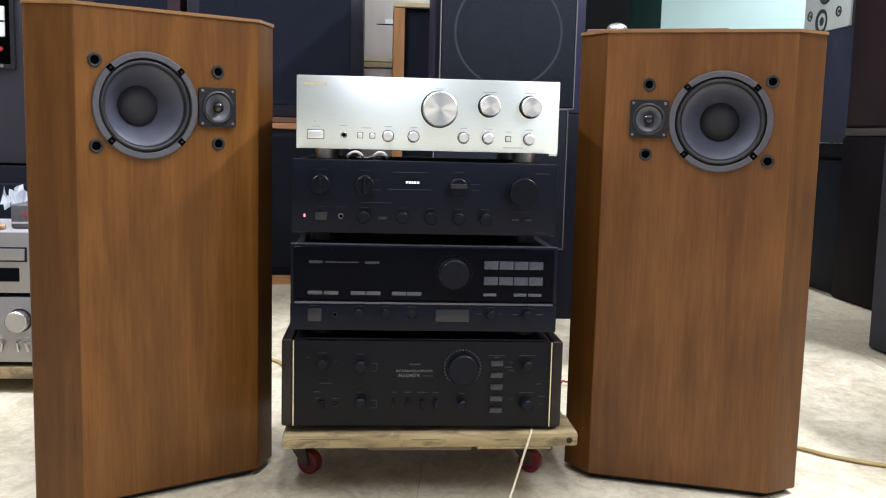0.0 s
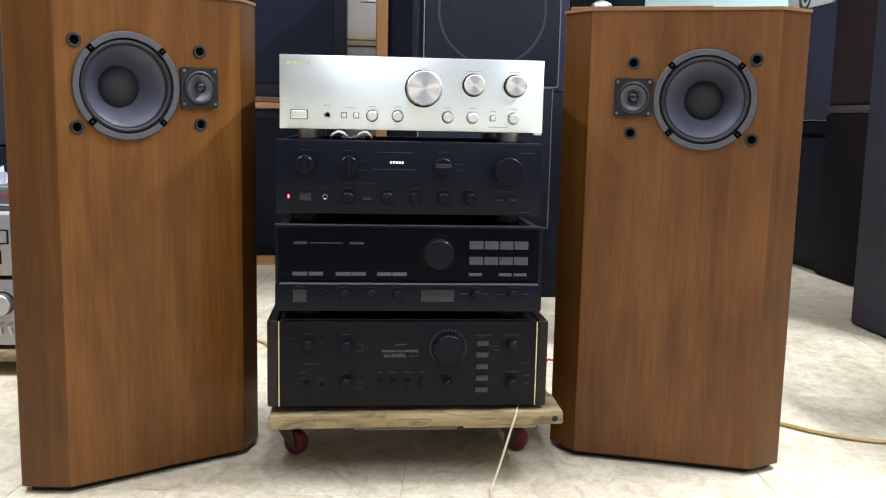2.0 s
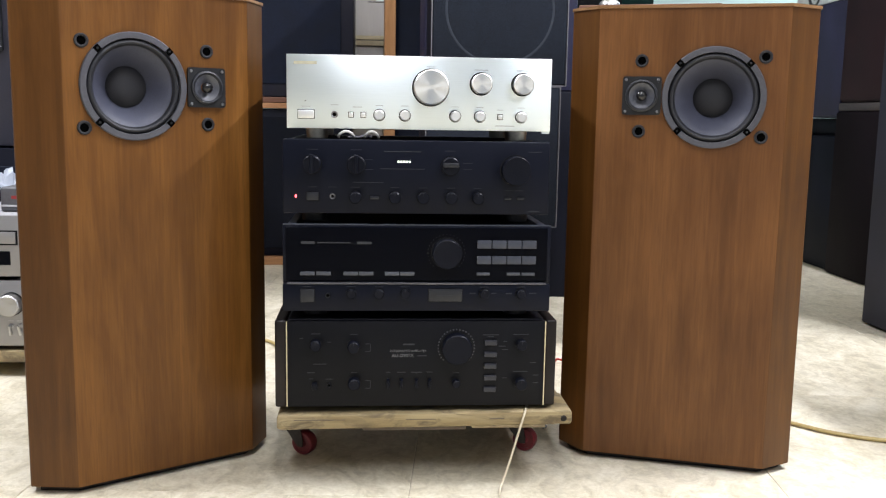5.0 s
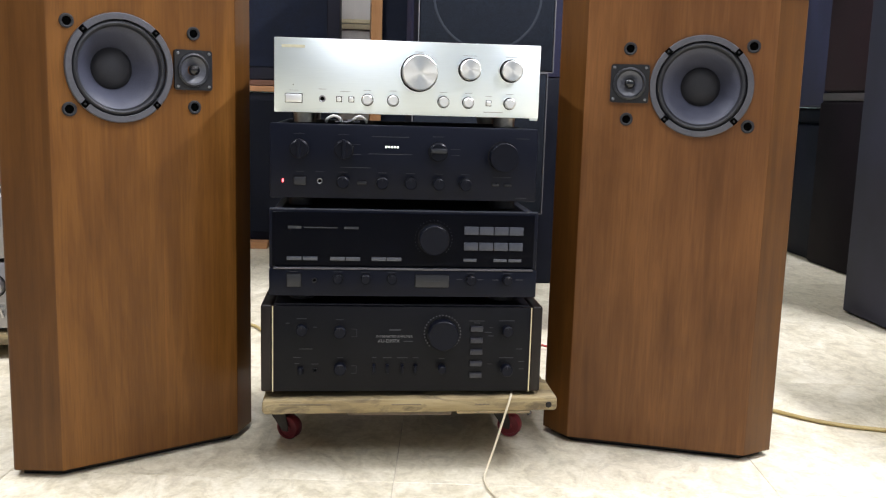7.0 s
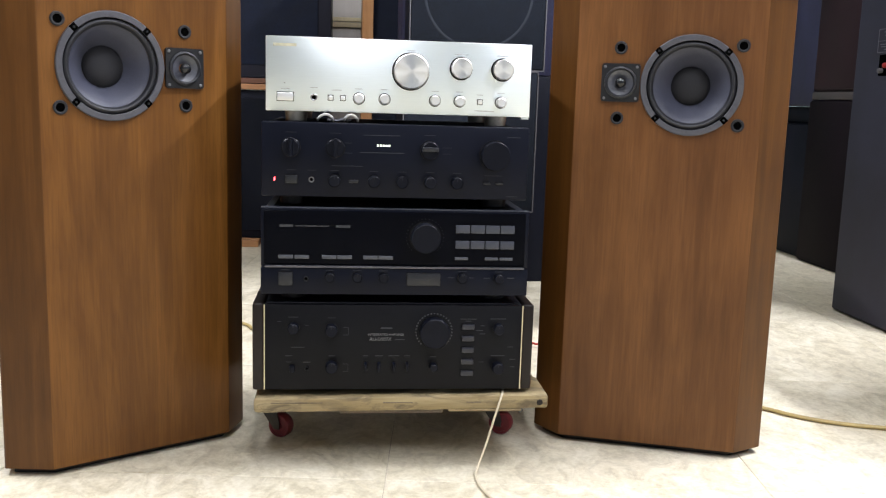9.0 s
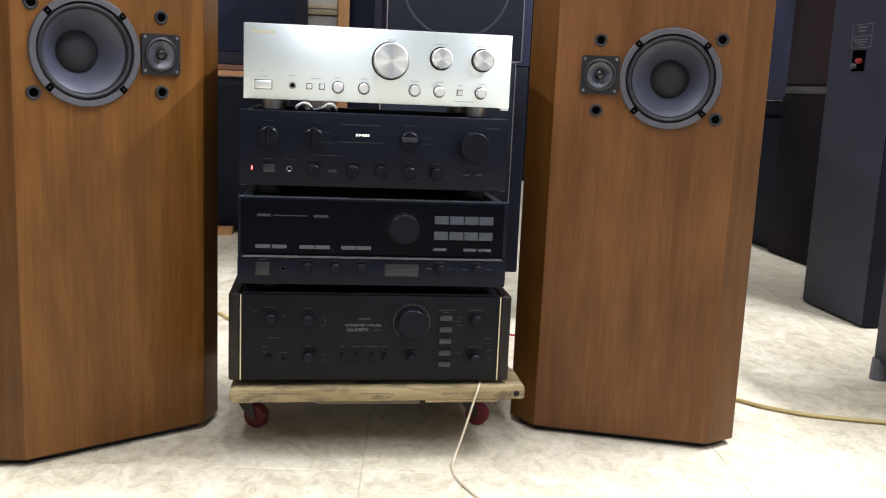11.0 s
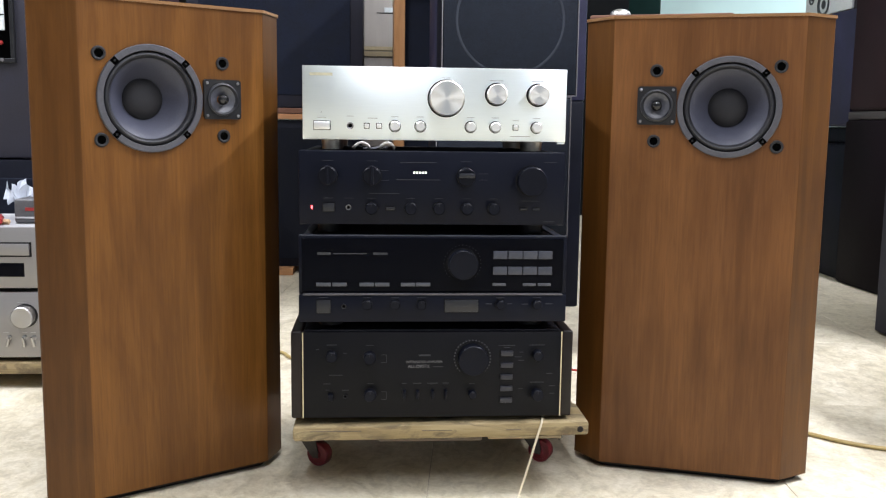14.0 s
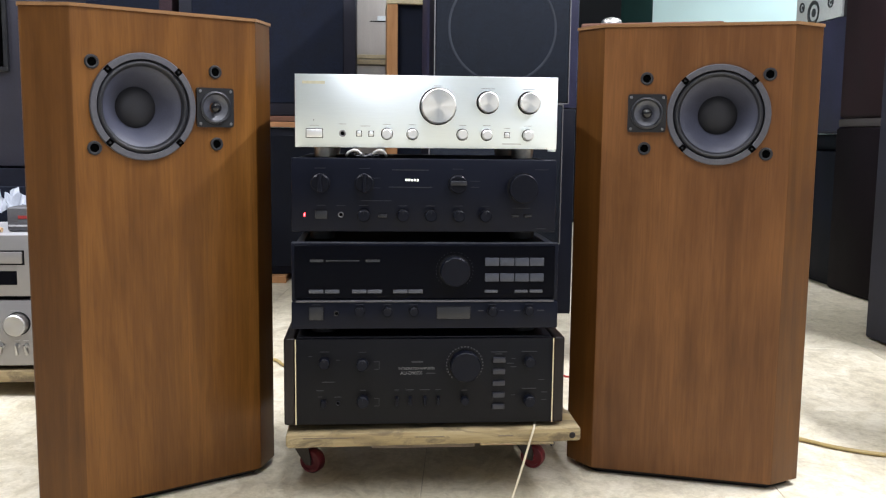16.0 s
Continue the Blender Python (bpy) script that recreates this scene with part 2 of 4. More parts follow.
M = {
    "tile": tile_mat(),
    "grout": surface("grey_grout", (0.50, 0.45, 0.36), 0.9, vary=0.3),
    "dull_wall": surface("unseen_wall_paint", (0.34, 0.37, 0.41), 0.8, vary=0.1, scale=8, grain=0.03),
    "wall": surface("pale_teal_wall_paint", (0.54, 0.73, 0.71), 0.7, vary=0.06, scale=8, grain=0.0),
    "ceiling": surface("white_ceiling_paint", (0.8, 0.8, 0.78), 0.8, vary=0.05, scale=8, grain=0.02),
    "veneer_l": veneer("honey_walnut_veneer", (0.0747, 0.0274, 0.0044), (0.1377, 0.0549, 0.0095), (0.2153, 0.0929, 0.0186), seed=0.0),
    # Same walnut as the left; dimmer light and pale sheen are in the colour.
    "veneer_r": veneer("dimmed_walnut_veneer", (0.0679, 0.0254, 0.0063), (0.1154, 0.0461, 0.0128), (0.1727, 0.0738, 0.0228), seed=4.3),
    # Amber corner veneer, darkened further for the shade on the chamfers.
    "shaded_corner": veneer("amber_shaded_corner_veneer", (0.0589, 0.0221, 0.0036), (0.0950, 0.0372, 0.0068), (0.1387, 0.0577, 0.0118), seed=7.7),
    "edge": veneer("pale_edge_veneer", (0.17, 0.085, 0.032), (0.28, 0.155, 0.070), (0.36, 0.215, 0.110), along="x", seed=2.0),
    "plinth": surface("black_plinth_board", (0.012, 0.010, 0.009), 0.8),
    "basket": surface("grey_cast_frame", (0.066, 0.066, 0.078), 0.5, 0.0, 0.1, 40, 0.06),
    "rubber": surface("black_rubber_surround", (0.014, 0.015, 0.019), 0.42, 0, 0.1),
    "cone": surface("charcoal_paper_cone", (0.047, 0.050, 0.075), 0.5, 0, 0.10, 60, 0.05, spec=0.5),
    "cap": surface("black_dust_cap", (0.018, 0.0182, 0.022), 0.65, 0, 0.15, 60, 0.05, spec=0.3),
    "driver_grey": surface("teal_grey_driver", (0.036, 0.045, 0.049), 0.5),
    "blackhole": surface("black_recess", (0.0015, 0.0015, 0.0015), 0.9, 0, 0.1, spec=0.0),
    "plastic": surface("black_moulded_plastic", (0.0105, 0.0109, 0.0125), 0.42, 0, 0.12, 60, 0.04, spec=0.35),
    "socket": surface("dull_black_socket", (0.024, 0.024, 0.026), 0.6, 0, 0.12, 60, 0.04, spec=0.22),
    "screw": surface("dark_steel_screw", (0.30, 0.30, 0.31), 0.35, 1.0),
    "dome": surface("gloss_black_dome", (0.012, 0.012, 0.013), 0.12),
    "champagne": brushed("champagne_brushed_aluminium", (0.865, 0.93, 0.935), 0.34, metal=1.0, hairline=True),
    "spun": brushed("spun_aluminium", (0.98, 0.965, 0.91), 0.29, True, 1.0),
    "button_silver": brushed("silver_button", (0.93, 0.93, 0.91), 0.42),
    "panel_edge": surface("black_edge_glint", (0.030, 0.034, 0.046), 0.35, 0, 0.2, 60, 0.05, spec=0.4),
    "gap": surface("dark_gap", (0.008, 0.008, 0.009), 0.6, spec=0.15),
    "gold": surface("gold_leaf_print", (0.80, 0.76, 0.55), 0.4, 0.6),
    "grey_print": surface("grey_print", (0.46, 0.46, 0.46), 0.6),
    "dim_print": surface("dim_white_print", (0.024, 0.026, 0.032), 0.6),
    "tick_print": surface("pale_tick_print", (0.085, 0.085, 0.088), 0.6),
    "white_print": surface("white_print", (0.15, 0.15, 0.155), 0.6),
    "steel_black": surface("black_painted_steel", (0.0045, 0.0052, 0.0094), 0.5, 0, 0.15, 40, 0.06, spec=0.2),
    "panel_black": surface("satin_black_panel", (0.0023, 0.0035, 0.0098), 0.4, 0, 0.12, 40, 0.03, spec=0.16),
    "panel_gloss": surface("gloss_black_acrylic", (0.0010, 0.0014, 0.0036), 0.08, 0, 0.1, 20, 0.0, spec=0.06),
    "knob_black": surface("black_knob", (0.0028, 0.0036, 0.0078), 0.36, 0, 0.1, 60, 0.03, spec=0.15),
    "key_grey": surface("blue_grey_key", (0.040, 0.045, 0.062), 0.4, 0, 0.1),
    "key_pale": surface("pale_grey_key", (0.068, 0.073, 0.088), 0.4, 0, 0.1),
    "panel_charcoal": surface("matt_charcoal_panel", (0.0034, 0.0036, 0.0054), 0.45, 0, 0.15, 40, 0.05, spec=0.16),
    "key_mid": surface("slate_key", (0.018, 0.019, 0.027), 0.4, 0, 0.1),
    "foot_metal": surface("dull_foot_metal", (0.62, 0.59, 0.53), 0.45, 1.0),
    "key_dim": surface("dim_grey_key", (0.0075, 0.0085, 0.0125), 0.4, 0, 0.1),
    "strip": brushed("dull_metal_strip", (0.12, 0.12, 0.135), 0.4),
    "rosewood": veneer("dark_rosewood_side", (0.006, 0.0038, 0.0036), (0.010, 0.0062, 0.0056), (0.016, 0.0095, 0.008), 0.35, "y"),
    "gold_line": surface("brass_trim", (0.70, 0.62, 0.42), 0.3, 0.8),
    "pine": veneer("weathered_pine", (0.165, 0.110, 0.048), (0.345, 0.270, 0.140), (0.470, 0.400, 0.245), 0.75, "x", 1.0, True),
    # Red taken darker for the shade under the trolley boards.
    "red_tyre": surface("red_polyurethane", (0.15, 0.012, 0.018), 0.42),
    "zinc": surface("zinc_plated_steel", (0.22, 0.22, 0.22), 0.38, 1.0, 0.25),
    # Caster steel, its colour dimmed for the shade beneath the boards.
    "shaded_zinc": surface("shaded_zinc_steel", (0.085, 0.08, 0.075), 0.45, 1.0, 0.35),
    "rope": surface("pale_cord", (0.58, 0.51, 0.37), 0.7, 0, 0.15, 60, 0.03),
    "cable": surface("yellowed_cable", (0.44, 0.33, 0.13), 0.5, 0, 0.2, 60, 0.05),
    "white_cable": surface("white_cable", (0.75, 0.74, 0.70), 0.4),
    "red_cable": surface("red_cable", (0.36, 0.02, 0.015), 0.4),
    "navy_cloth": surface("navy_black_cloth", (0.0088, 0.0125, 0.0260), 0.85, 0, 0.2, 90, 0.25, 0.2),
    "black_cloth": surface("black_cloth", (0.0042, 0.0058, 0.0118), 0.85, 0, 0.2, 90, 0.25, 0.2),
    "grey_cloth": surface("charcoal_grille_cloth", (0.0169, 0.0221, 0.0331), 0.85, 0, 0.15, 120, 0.25, 0.2),
    "ash_vinyl": surface("black_ash_vinyl", (0.0110, 0.0116, 0.0215), 0.5, 0, 0.25, 50, 0.12, spec=0.3),
    "black_vinyl": surface("black_vinyl", (0.0055, 0.0065, 0.0125), 0.55, 0, 0.25, 50, 0.1, spec=0.12),
    "blue_vinyl": surface("blue_black_vinyl", (0.0257, 0.0263, 0.0580), 0.5, 0, 0.2, 40, 0.1, spec=0.3),
    "brown_vinyl": surface("dark_brown_vinyl", (0.0300, 0.0158, 0.0198), 0.5, 0, 0.2, 40, 0.1, spec=0.12),
    "umber_vinyl": surface("umber_vinyl", (0.0080, 0.0055, 0.0072), 0.6, 0, 0.2, 40, 0.1, spec=0.06),
    "far_black": surface("dull_black_board", (0.0022, 0.0030, 0.0040), 0.6, 0, 0.2, 40, 0.05, spec=0.15),
    "old_batten": surface("old_brown_batten", (0.150, 0.118, 0.085), 0.8, 0, 0.3),
    "grey_ash": surface("scuffed_grey_ash_vinyl", (0.0265, 0.0270, 0.0440), 0.5, 0, 0.25, 50, 0.12, spec=0.3),
    "pale_print": surface("pale_grey_print", (0.13, 0.13, 0.15), 0.6),
    "taupe": surface("taupe_ledge", (0.055, 0.045, 0.045), 0.5),
    "clear_film": surface("clear_plastic_film", (0.20, 0.20, 0.22), 0.2, 0, 0.2, 60, 0.05, spec=0.7),
    "turned": brushed("turned_steel", (0.46, 0.45, 0.44), 0.33, True),
    "dust": surface("pale_dust", (0.0195, 0.0248, 0.0350), 0.9, 0, 0.3, 40),
    "pale_edge": surface("pale_metal_edge", (0.21, 0.21, 0.22), 0.4, 0.4),
    "orange_wood": veneer("orange_teak", (0.22, 0.10, 0.035), (0.36, 0.18, 0.075), (0.46, 0.25, 0.12), 0.45, "z", 3.0),
    "orange_board": veneer("orange_board", (0.22, 0.10, 0.04), (0.36, 0.18, 0.08), (0.46, 0.25, 0.12), 0.5, "x", 3.0),
    "brown_board": veneer("brown_board", (0.09, 0.04, 0.025), (0.15, 0.07, 0.045), (0.2, 0.1, 0.06), 0.5, "x", 5.0),
    "beige_metal": surface("beige_grey_metal", (0.50, 0.47, 0.43), 0.4, 0.0, 0.08, 30, 0.03, stretch=(6, 6, 0.5)),
    "cream": surface("cream_trim", (0.55, 0.47, 0.30), 0.5),
    "white_plastic": surface("white_plastic", (0.72, 0.78, 0.78), 0.45, 0, 0.05),
    "silver_panel": brushed("silver_fascia", (0.30, 0.29, 0.285), 0.38, metal=0.6),
    "slate_vinyl": surface("slate_grey_vinyl", (0.0155, 0.0150, 0.0275), 0.5, 0, 0.25, 40, 0.1),
    "pale_cover": surface("pale_grey_cover", (0.40, 0.40, 0.41), 0.45, 0, 0.08),
    "surround_grey": surface("dark_foam_surround", (0.010, 0.0105, 0.0145), 0.55),
    "tweeter_paper": surface("grey_tweeter_paper", (0.060, 0.063, 0.080), 0.38, 0, 0.15, 80, 0.1, spec=0.8),
    "red_box": surface("red_plastic", (0.30, 0.022, 0.022), 0.4),
    "grey_plastic": surface("grey_plastic", (0.09, 0.09, 0.095), 0.5),
    "paper": surface("crumpled_white_paper", (0.36, 0.39, 0.44), 0.6, 0, 0.08, 20, 0.03),
    "tan": surface("tan_wood_handle", (0.5, 0.33, 0.18), 0.5),
    "shaded_wall_green": surface("dark_green_wall_shade", (0.008, 0.028, 0.025), 0.8, 0, 0.2, spec=0.1),
    "chrome": surface("chromed_lid", (0.78, 0.78, 0.76), 0.34, 1.0, 0.05),
    "led_red": glowing("red_pilot_light", (1.0, 0.05, 0.06), 9.0),
    "logo_lit": glowing("lit_white_badge", (0.95, 1.0, 0.85), 1.2),
}


# ---- mesh helpers ----
def part(name, bm, material, parent=None, label="", smooth=False):
    me = bpy.data.meshes.new(name)
    bmesh.ops.recalc_face_normals(bm, faces=bm.faces)
    bm.to_mesh(me)
    bm.free()
    me.materials.append(M[material])
    if smooth:
        for p in me.polygons:
            p.use_smooth = True
        me.set_sharp_from_angle(angle=radians(32))
    ob = new(name, me)
    ob.parent = parent
    if label:
        ob["label"] = label
    return ob


def thing(name, label, category, m=None, group="", kind=""):
    ob = new(name)
    ob.empty_display_size = 0.05
    if m is not None:
        ob.matrix_world = m
    return tagged(ob, label, category, group, kind)


def box(lo, hi, bevel=0.0, seg=2, bm=None):
    bm = bm or bmesh.new()
    c = [(a + b) / 2 for a, b in zip(lo, hi)]
    s = [abs(b - a) for a, b in zip(lo, hi)]
    r = bmesh.ops.create_cube(bm, size=1, matrix=Matrix.Translation(c) @ Matrix.Diagonal((*s, 1)))
    if bevel:
        es = list({e for v in r["verts"] for e in v.link_edges})
        bmesh.ops.bevel(bm, geom=es, offset=min(bevel, min(s) * 0.45), segments=seg, profile=0.5, affect="EDGES")
    return bm


def prism(poly, z0, z1, bevel=0.0, bm=None):
    bm = bm or bmesh.new()
    n = len(poly)
    a = [bm.verts.new((x, y, z0)) for x, y in poly]
    b = [bm.verts.new((x, y, z1)) for x, y in poly]
    bm.faces.new(a[::-1])
    bm.faces.new(b)
    for i in range(n):
        bm.faces.new((a[i], a[(i + 1) % n], b[(i + 1) % n], b[i]))
    if bevel:
        bmesh.ops.bevel(bm, geom=bm.edges[:], offset=bevel, segments=2, profile=0.5, affect="EDGES")
    return bm


def lathe(profile, cx=0.0, cz=0.0, seg=40, closed=False, bm=None, y0=0.0):
    """Turn (radius, depth) pairs round a line along y through (cx, cz)."""
    bm = bm or bmesh.new()
    rings = []
    for r, d in profile:
        if r < 1e-6:
            rings.append([bm.verts.new((cx, y0 + d, cz))])
        else:
            rings.append([bm.verts.new((cx + r * math.cos(2 * math.pi * i / seg), y0 + d, cz + r * math.sin(2 * math.pi * i / seg))) for i in range(seg)])
    pairs = list(zip(rings, rings[1:]))
    if closed:
        pairs.append((rings[-1], rings[0]))
    for a, b in pairs:
        for i in range(seg):
            j = (i + 1) % seg
            q = [a[i % len(a)], a[j % len(a)], b[j % len(b)], b[i % len(b)]]
            q = list(dict.fromkeys(q))
            if len(q) > 2:
                bm.faces.new(q)
    return bm


def sweep(points, r, seg=8, steps=8, bm=None):
    """A round cord along a smooth line through the points."""
    bm = bm or bmesh.new()
    pts = [Vector(p) for p in points]
    line = []
    for i in range(len(pts) - 1):
        p0, p1, p2, p3 = pts[max(0, i - 1)], pts[i], pts[i + 1], pts[min(len(pts) - 1, i + 2)]
        for k in range(steps):
            t = k / steps
            line.append(0.5 * ((2 * p1) + (p2 - p0) * t + (2 * p0 - 5 * p1 + 4 * p2 - p3) * t * t + (3 * p1 - p0 - 3 * p2 + p3) * t ** 3))
    line.append(pts[-1])
    rings = []
    for i, p in enumerate(line):
        d = (line[min(i + 1, len(line) - 1)] - line[max(i - 1, 0)]).normalized()
        u = d.cross(Vector((0.13, 0.21, 0.97))).normalized()
        w = d.cross(u)
        rings.append([bm.verts.new(p + (u * math.cos(a) + w * math.sin(a)) * r) for a in [2 * math.pi * k / seg for k in range(seg)]])
    for a, b in zip(rings, rings[1:]):
        for k in range(seg):
            bm.faces.new((a[k], a[(k + 1) % seg], b[(k + 1) % seg], b[k]))
    bm.faces.new(rings[0][::-1])
    bm.faces.new(rings[-1])
    return bm


def legend(ob):
    ob["kind"] = "stuff"
    return ob


def bars(items, y, bm=None, thick=0.0003):
    """Printed strokes on an upright face: (x, z, width, height) each."""
    bm = bm or bmesh.new()
    for x, z, w, h in items:
        box((x - w / 2, y - thick, z - h / 2), (x + w / 2, y + thick, z + h / 2), bm=bm)
    return bm


def lettering(text, size, x, y, z, material, parent, name="lettering"):
    cu = bpy.data.curves.new("lettering", "FONT")
    cu.body, cu.size, cu.align_x, cu.extrude = text, size, "CENTER", 0.0002
    tmp = new("lettering_source", cu)
    me = bpy.data.meshes.new_from_object(tmp.evaluated_get(bpy.context.evaluated_depsgraph_get()))
    bpy.data.objects.remove(tmp)
    me.materials.clear()
    me.materials.append(M[material])
    ob = new(name, me)
    ob.parent = parent
    ob.matrix_local = pose(x, y, z, 90, 0, 0)
    return ob


# ---- room shell ----
RX0, RX1, RY0, RY1, RH = -4.6, 4.6, -4.4, 5.6, 3.05


def shell(name, lo, hi, material, label, category):
    return tagged(part(name, box(lo, hi), material), label, category, kind="structure")


shell("wall_north", (RX0 - 0.12, RY1, -0.1), (RX1 + 0.12, RY1 + 0.12, RH), "wall", "pale teal painted plaster wall behind the stacked loudspeakers", "wall")
# South, west and east walls are unseen; their grey sets the bounced light.
shell("wall_south", (RX0 - 0.12, RY0 - 0.12, -0.1), (RX1 + 0.12, RY0, RH), "dull_wall", "plain unseen grey wall added to close the room", "wall")
shell("wall_west", (RX0 - 0.12, RY0, -0.1), (RX0, RY1, RH), "dull_wall", "plain unseen grey wall added to close the room", "wall")
shell("wall_east", (RX1, RY0, -0.1), (RX1 + 0.12, RY1, RH), "dull_wall", "plain unseen grey wall added to close the room", "wall")
shell("ceiling", (RX0 - 0.12, RY0 - 0.12, RH), (RX1 + 0.12, RY1 + 0.12, RH + 0.1), "ceiling", "plain white painted ceiling of the shop room", "ceiling")
floor = shell("floor", (RX0, RY0, -0.1), (RX1, RY1, -0.0014), "grout", "beige mottled stone-look tiled floor with thin joints", "floor")


# ---- loudspeakers of the pair ----
BW, CU, CV, SH, SD = 0.3094, 0.0517, 0.0481, 0.8076, 0.33


def outline(side, grow=0.0, depth=SD):
    """Footprint: the baffle, a chamfer at each side, and sides that taper to a narrow back."""
    g = grow
    k = 0.41 * g
    if side < 0:
        a, b, ao, bo = -0.1505, BW / 2, -BW / 2 - CU - 0.0065, BW / 2 + CU
    else:
        a, b, ao, bo = -BW / 2, 0.1575, -BW / 2 - CU, BW / 2 + CU + 0.001
    return [(a - k, -g), (b + k, -g), (bo + g, CV - k), (bo - 0.11, depth + g), (ao + 0.11, depth + g), (ao - g, CV - k)]


def softened(poly, r, steps=4):
    """Round the upright corners of a footprint."""
    out = []
    for i, p in enumerate(poly):
        p, a, b = Vector(p), Vector(poly[i - 1]), Vector(poly[(i + 1) % len(poly)])
        u, w = (a - p).normalized(), (b - p).normalized()
        cut = r / math.tan(u.angle(w) / 2)
        p0, p1 = p + u * cut, p + w * cut
        for k in range(steps + 1):
            t = k / steps
            out.append(tuple(p0 * (1 - t) ** 2 + p * 2 * t * (1 - t) + p1 * t * t))
    return out


def drilled(bm, cx, cz, r, depth, seg=64):
    """Cut a round hole through the front face of a prism."""
    front = max((f for f in bm.faces if f.calc_center_median().y < 0.001), key=lambda f: f.calc_area())
    rim = list(front.edges)
    bmesh.ops.delete(bm, geom=[front], context="FACES_ONLY")
    ring = [bm.verts.new((cx + r * math.cos(2 * math.pi * i / seg), 0, cz + r * math.sin(2 * math.pi * i / seg))) for i in range(seg)]
    loop = [bm.edges.new((ring[i], ring[(i + 1) % seg])) for i in range(seg)]
    bmesh.ops.triangle_fill(bm, use_beauty=True, use_dissolve=False, edges=rim + loop)
    inner = [bm.verts.new((v.co.x, depth, v.co.z)) for v in ring]
    for i in range(seg):
        bm.faces.new((ring[i], ring[(i + 1) % seg], inner[(i + 1) % seg], inner[i]))
    return bm


def ringed_plate(cx, cz, half, hole, thick, seg=48):
    """A square plate with rounded corners and a round hole."""
    bm = bmesh.new()
    rounded = []
    r = half * 0.14
    for k in range(4):
        sx, sz = ((1, 1), (-1, 1), (-1, -1), (1, -1))[k]
        for i in range(5):
            a = math.pi / 2 * (k + i / 4)
            rounded.append((cx + sx * (half - r) + r * math.cos(a), cz + sz * (half - r) + r * math.sin(a)))
    circle = [(cx + hole * math.cos(2 * math.pi * i / seg), cz + hole * math.sin(2 * math.pi * i / seg)) for i in range(seg)]
    rings = []
    for pts in (rounded, circle):
        f = [bm.verts.new((x, -thick, z)) for x, z in pts]
        b = [bm.verts.new((x, -0.0002, z)) for x, z in pts]
        n = len(pts)
        for i in range(n):
            bm.faces.new((f[i], f[(i + 1) % n], b[(i + 1) % n], b[i]))
        rings += [bm.edges.get((f[i], f[(i + 1) % n])) for i in range(n)]
    bmesh.ops.triangle_fill(bm, use_beauty=True, use_dissolve=False, edges=rings)
    return bm


def pair_loudspeaker(m, side, wood, label):
    """side -1: tall left unit, +1: its mirror. The front baffle lies at y = 0 and looks along -y."""
    sp = thing("floor_loudspeaker", label, "loudspeaker", m, "pair of wooden loudspeakers")
    part("plinth", prism(outline(side, -0.017), 0.0, 0.0125), "plinth", sp, "black recessed plinth")
    wx, wz = (-0.0412, 0.6550) if side < 0 else (0.0402, 0.6548)
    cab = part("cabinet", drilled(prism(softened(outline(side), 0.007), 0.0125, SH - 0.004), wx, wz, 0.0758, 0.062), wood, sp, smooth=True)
    # Faces turned aside get the darkened veneer, shade kept in their colour.
    cab.data.materials.append(M["shaded_corner"])
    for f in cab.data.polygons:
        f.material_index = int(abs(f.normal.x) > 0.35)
    part("woofer_chamber", lathe([(0.0760, 0.002), (0.0760, 0.063), (0.0, 0.063)], wx, wz, 64), "blackhole", sp)
    part("top_panel", prism(softened(outline(side, 0.0025), 0.008), SH - 0.004, SH + 0.001), "edge", sp, "pale-edged wooden top", smooth=True)
    wf = thing("woofer", "", "")
    wf.parent = sp
    for k in ("label", "category"):
        if k in wf:
            del wf[k]
    ring = lathe([(0.0750, 0.001), (0.0750, -0.0054), (0.0756, -0.0060), (0.0838, -0.0060), (0.0851, -0.0048), (0.0853, 0.001)], wx, wz, 72, True)
    part("basket_rim", ring, "basket", wf, "grey metal rim", True)
    for a in (45, 135, 225, 315):
        ca, sa = math.cos(radians(a)), math.sin(radians(a))
        b = box((-0.0050, -0.0066, -0.0054), (0.0050, -0.0050, 0.0050), 0.0006)
        bmesh.ops.transform(b, verts=b.verts, matrix=pose(wx + 0.0803 * ca, 0, wz + 0.0803 * sa, 0, 90 - a, 0))
        part("mounting_notch", b, "blackhole", wf, "black mounting notch")
        part("screw", lathe([(0.0, -0.0078), (0.0014, -0.0076), (0.0020, -0.0068), (0.0020, -0.0055)], wx + 0.0803 * ca, wz + 0.0803 * sa, 12), "plastic", wf, smooth=True)
    sur = lathe([(0.0752, 0.003), (0.0744, 0.0025), (0.0738, -0.0008), (0.0715, -0.0034), (0.0690, -0.0042), (0.0665, -0.0030), (0.0648, 0.0002), (0.0638, 0.002)], wx, wz, 72)
    part("surround", sur, "surround_grey", wf, "black rubber surround", True)
    part("cone", lathe([(0.0642, 0.0045), (0.0605, 0.0070), (0.054, 0.0122), (0.045, 0.0240), (0.037, 0.0342), (0.0315, 0.0410)], wx, wz, 72), "cone", wf, "charcoal paper cone", True)
    part("dust_cap", lathe([(0.0330, 0.0392), (0.0315, 0.0365), (0.026, 0.0318), (0.019, 0.0283), (0.010, 0.0263), (0.0, 0.0257)], wx, wz, 56), "cap", wf, "black domed dust cap", True)
    tx, tz = side * -0.0785, 0.6568
    tw = thing("tweeter", "", "")
    tw.parent = sp
    part("faceplate", ringed_plate(tx, tz, 0.0325, 0.0222, 0.0055), "plastic", tw, "square black faceplate", True)
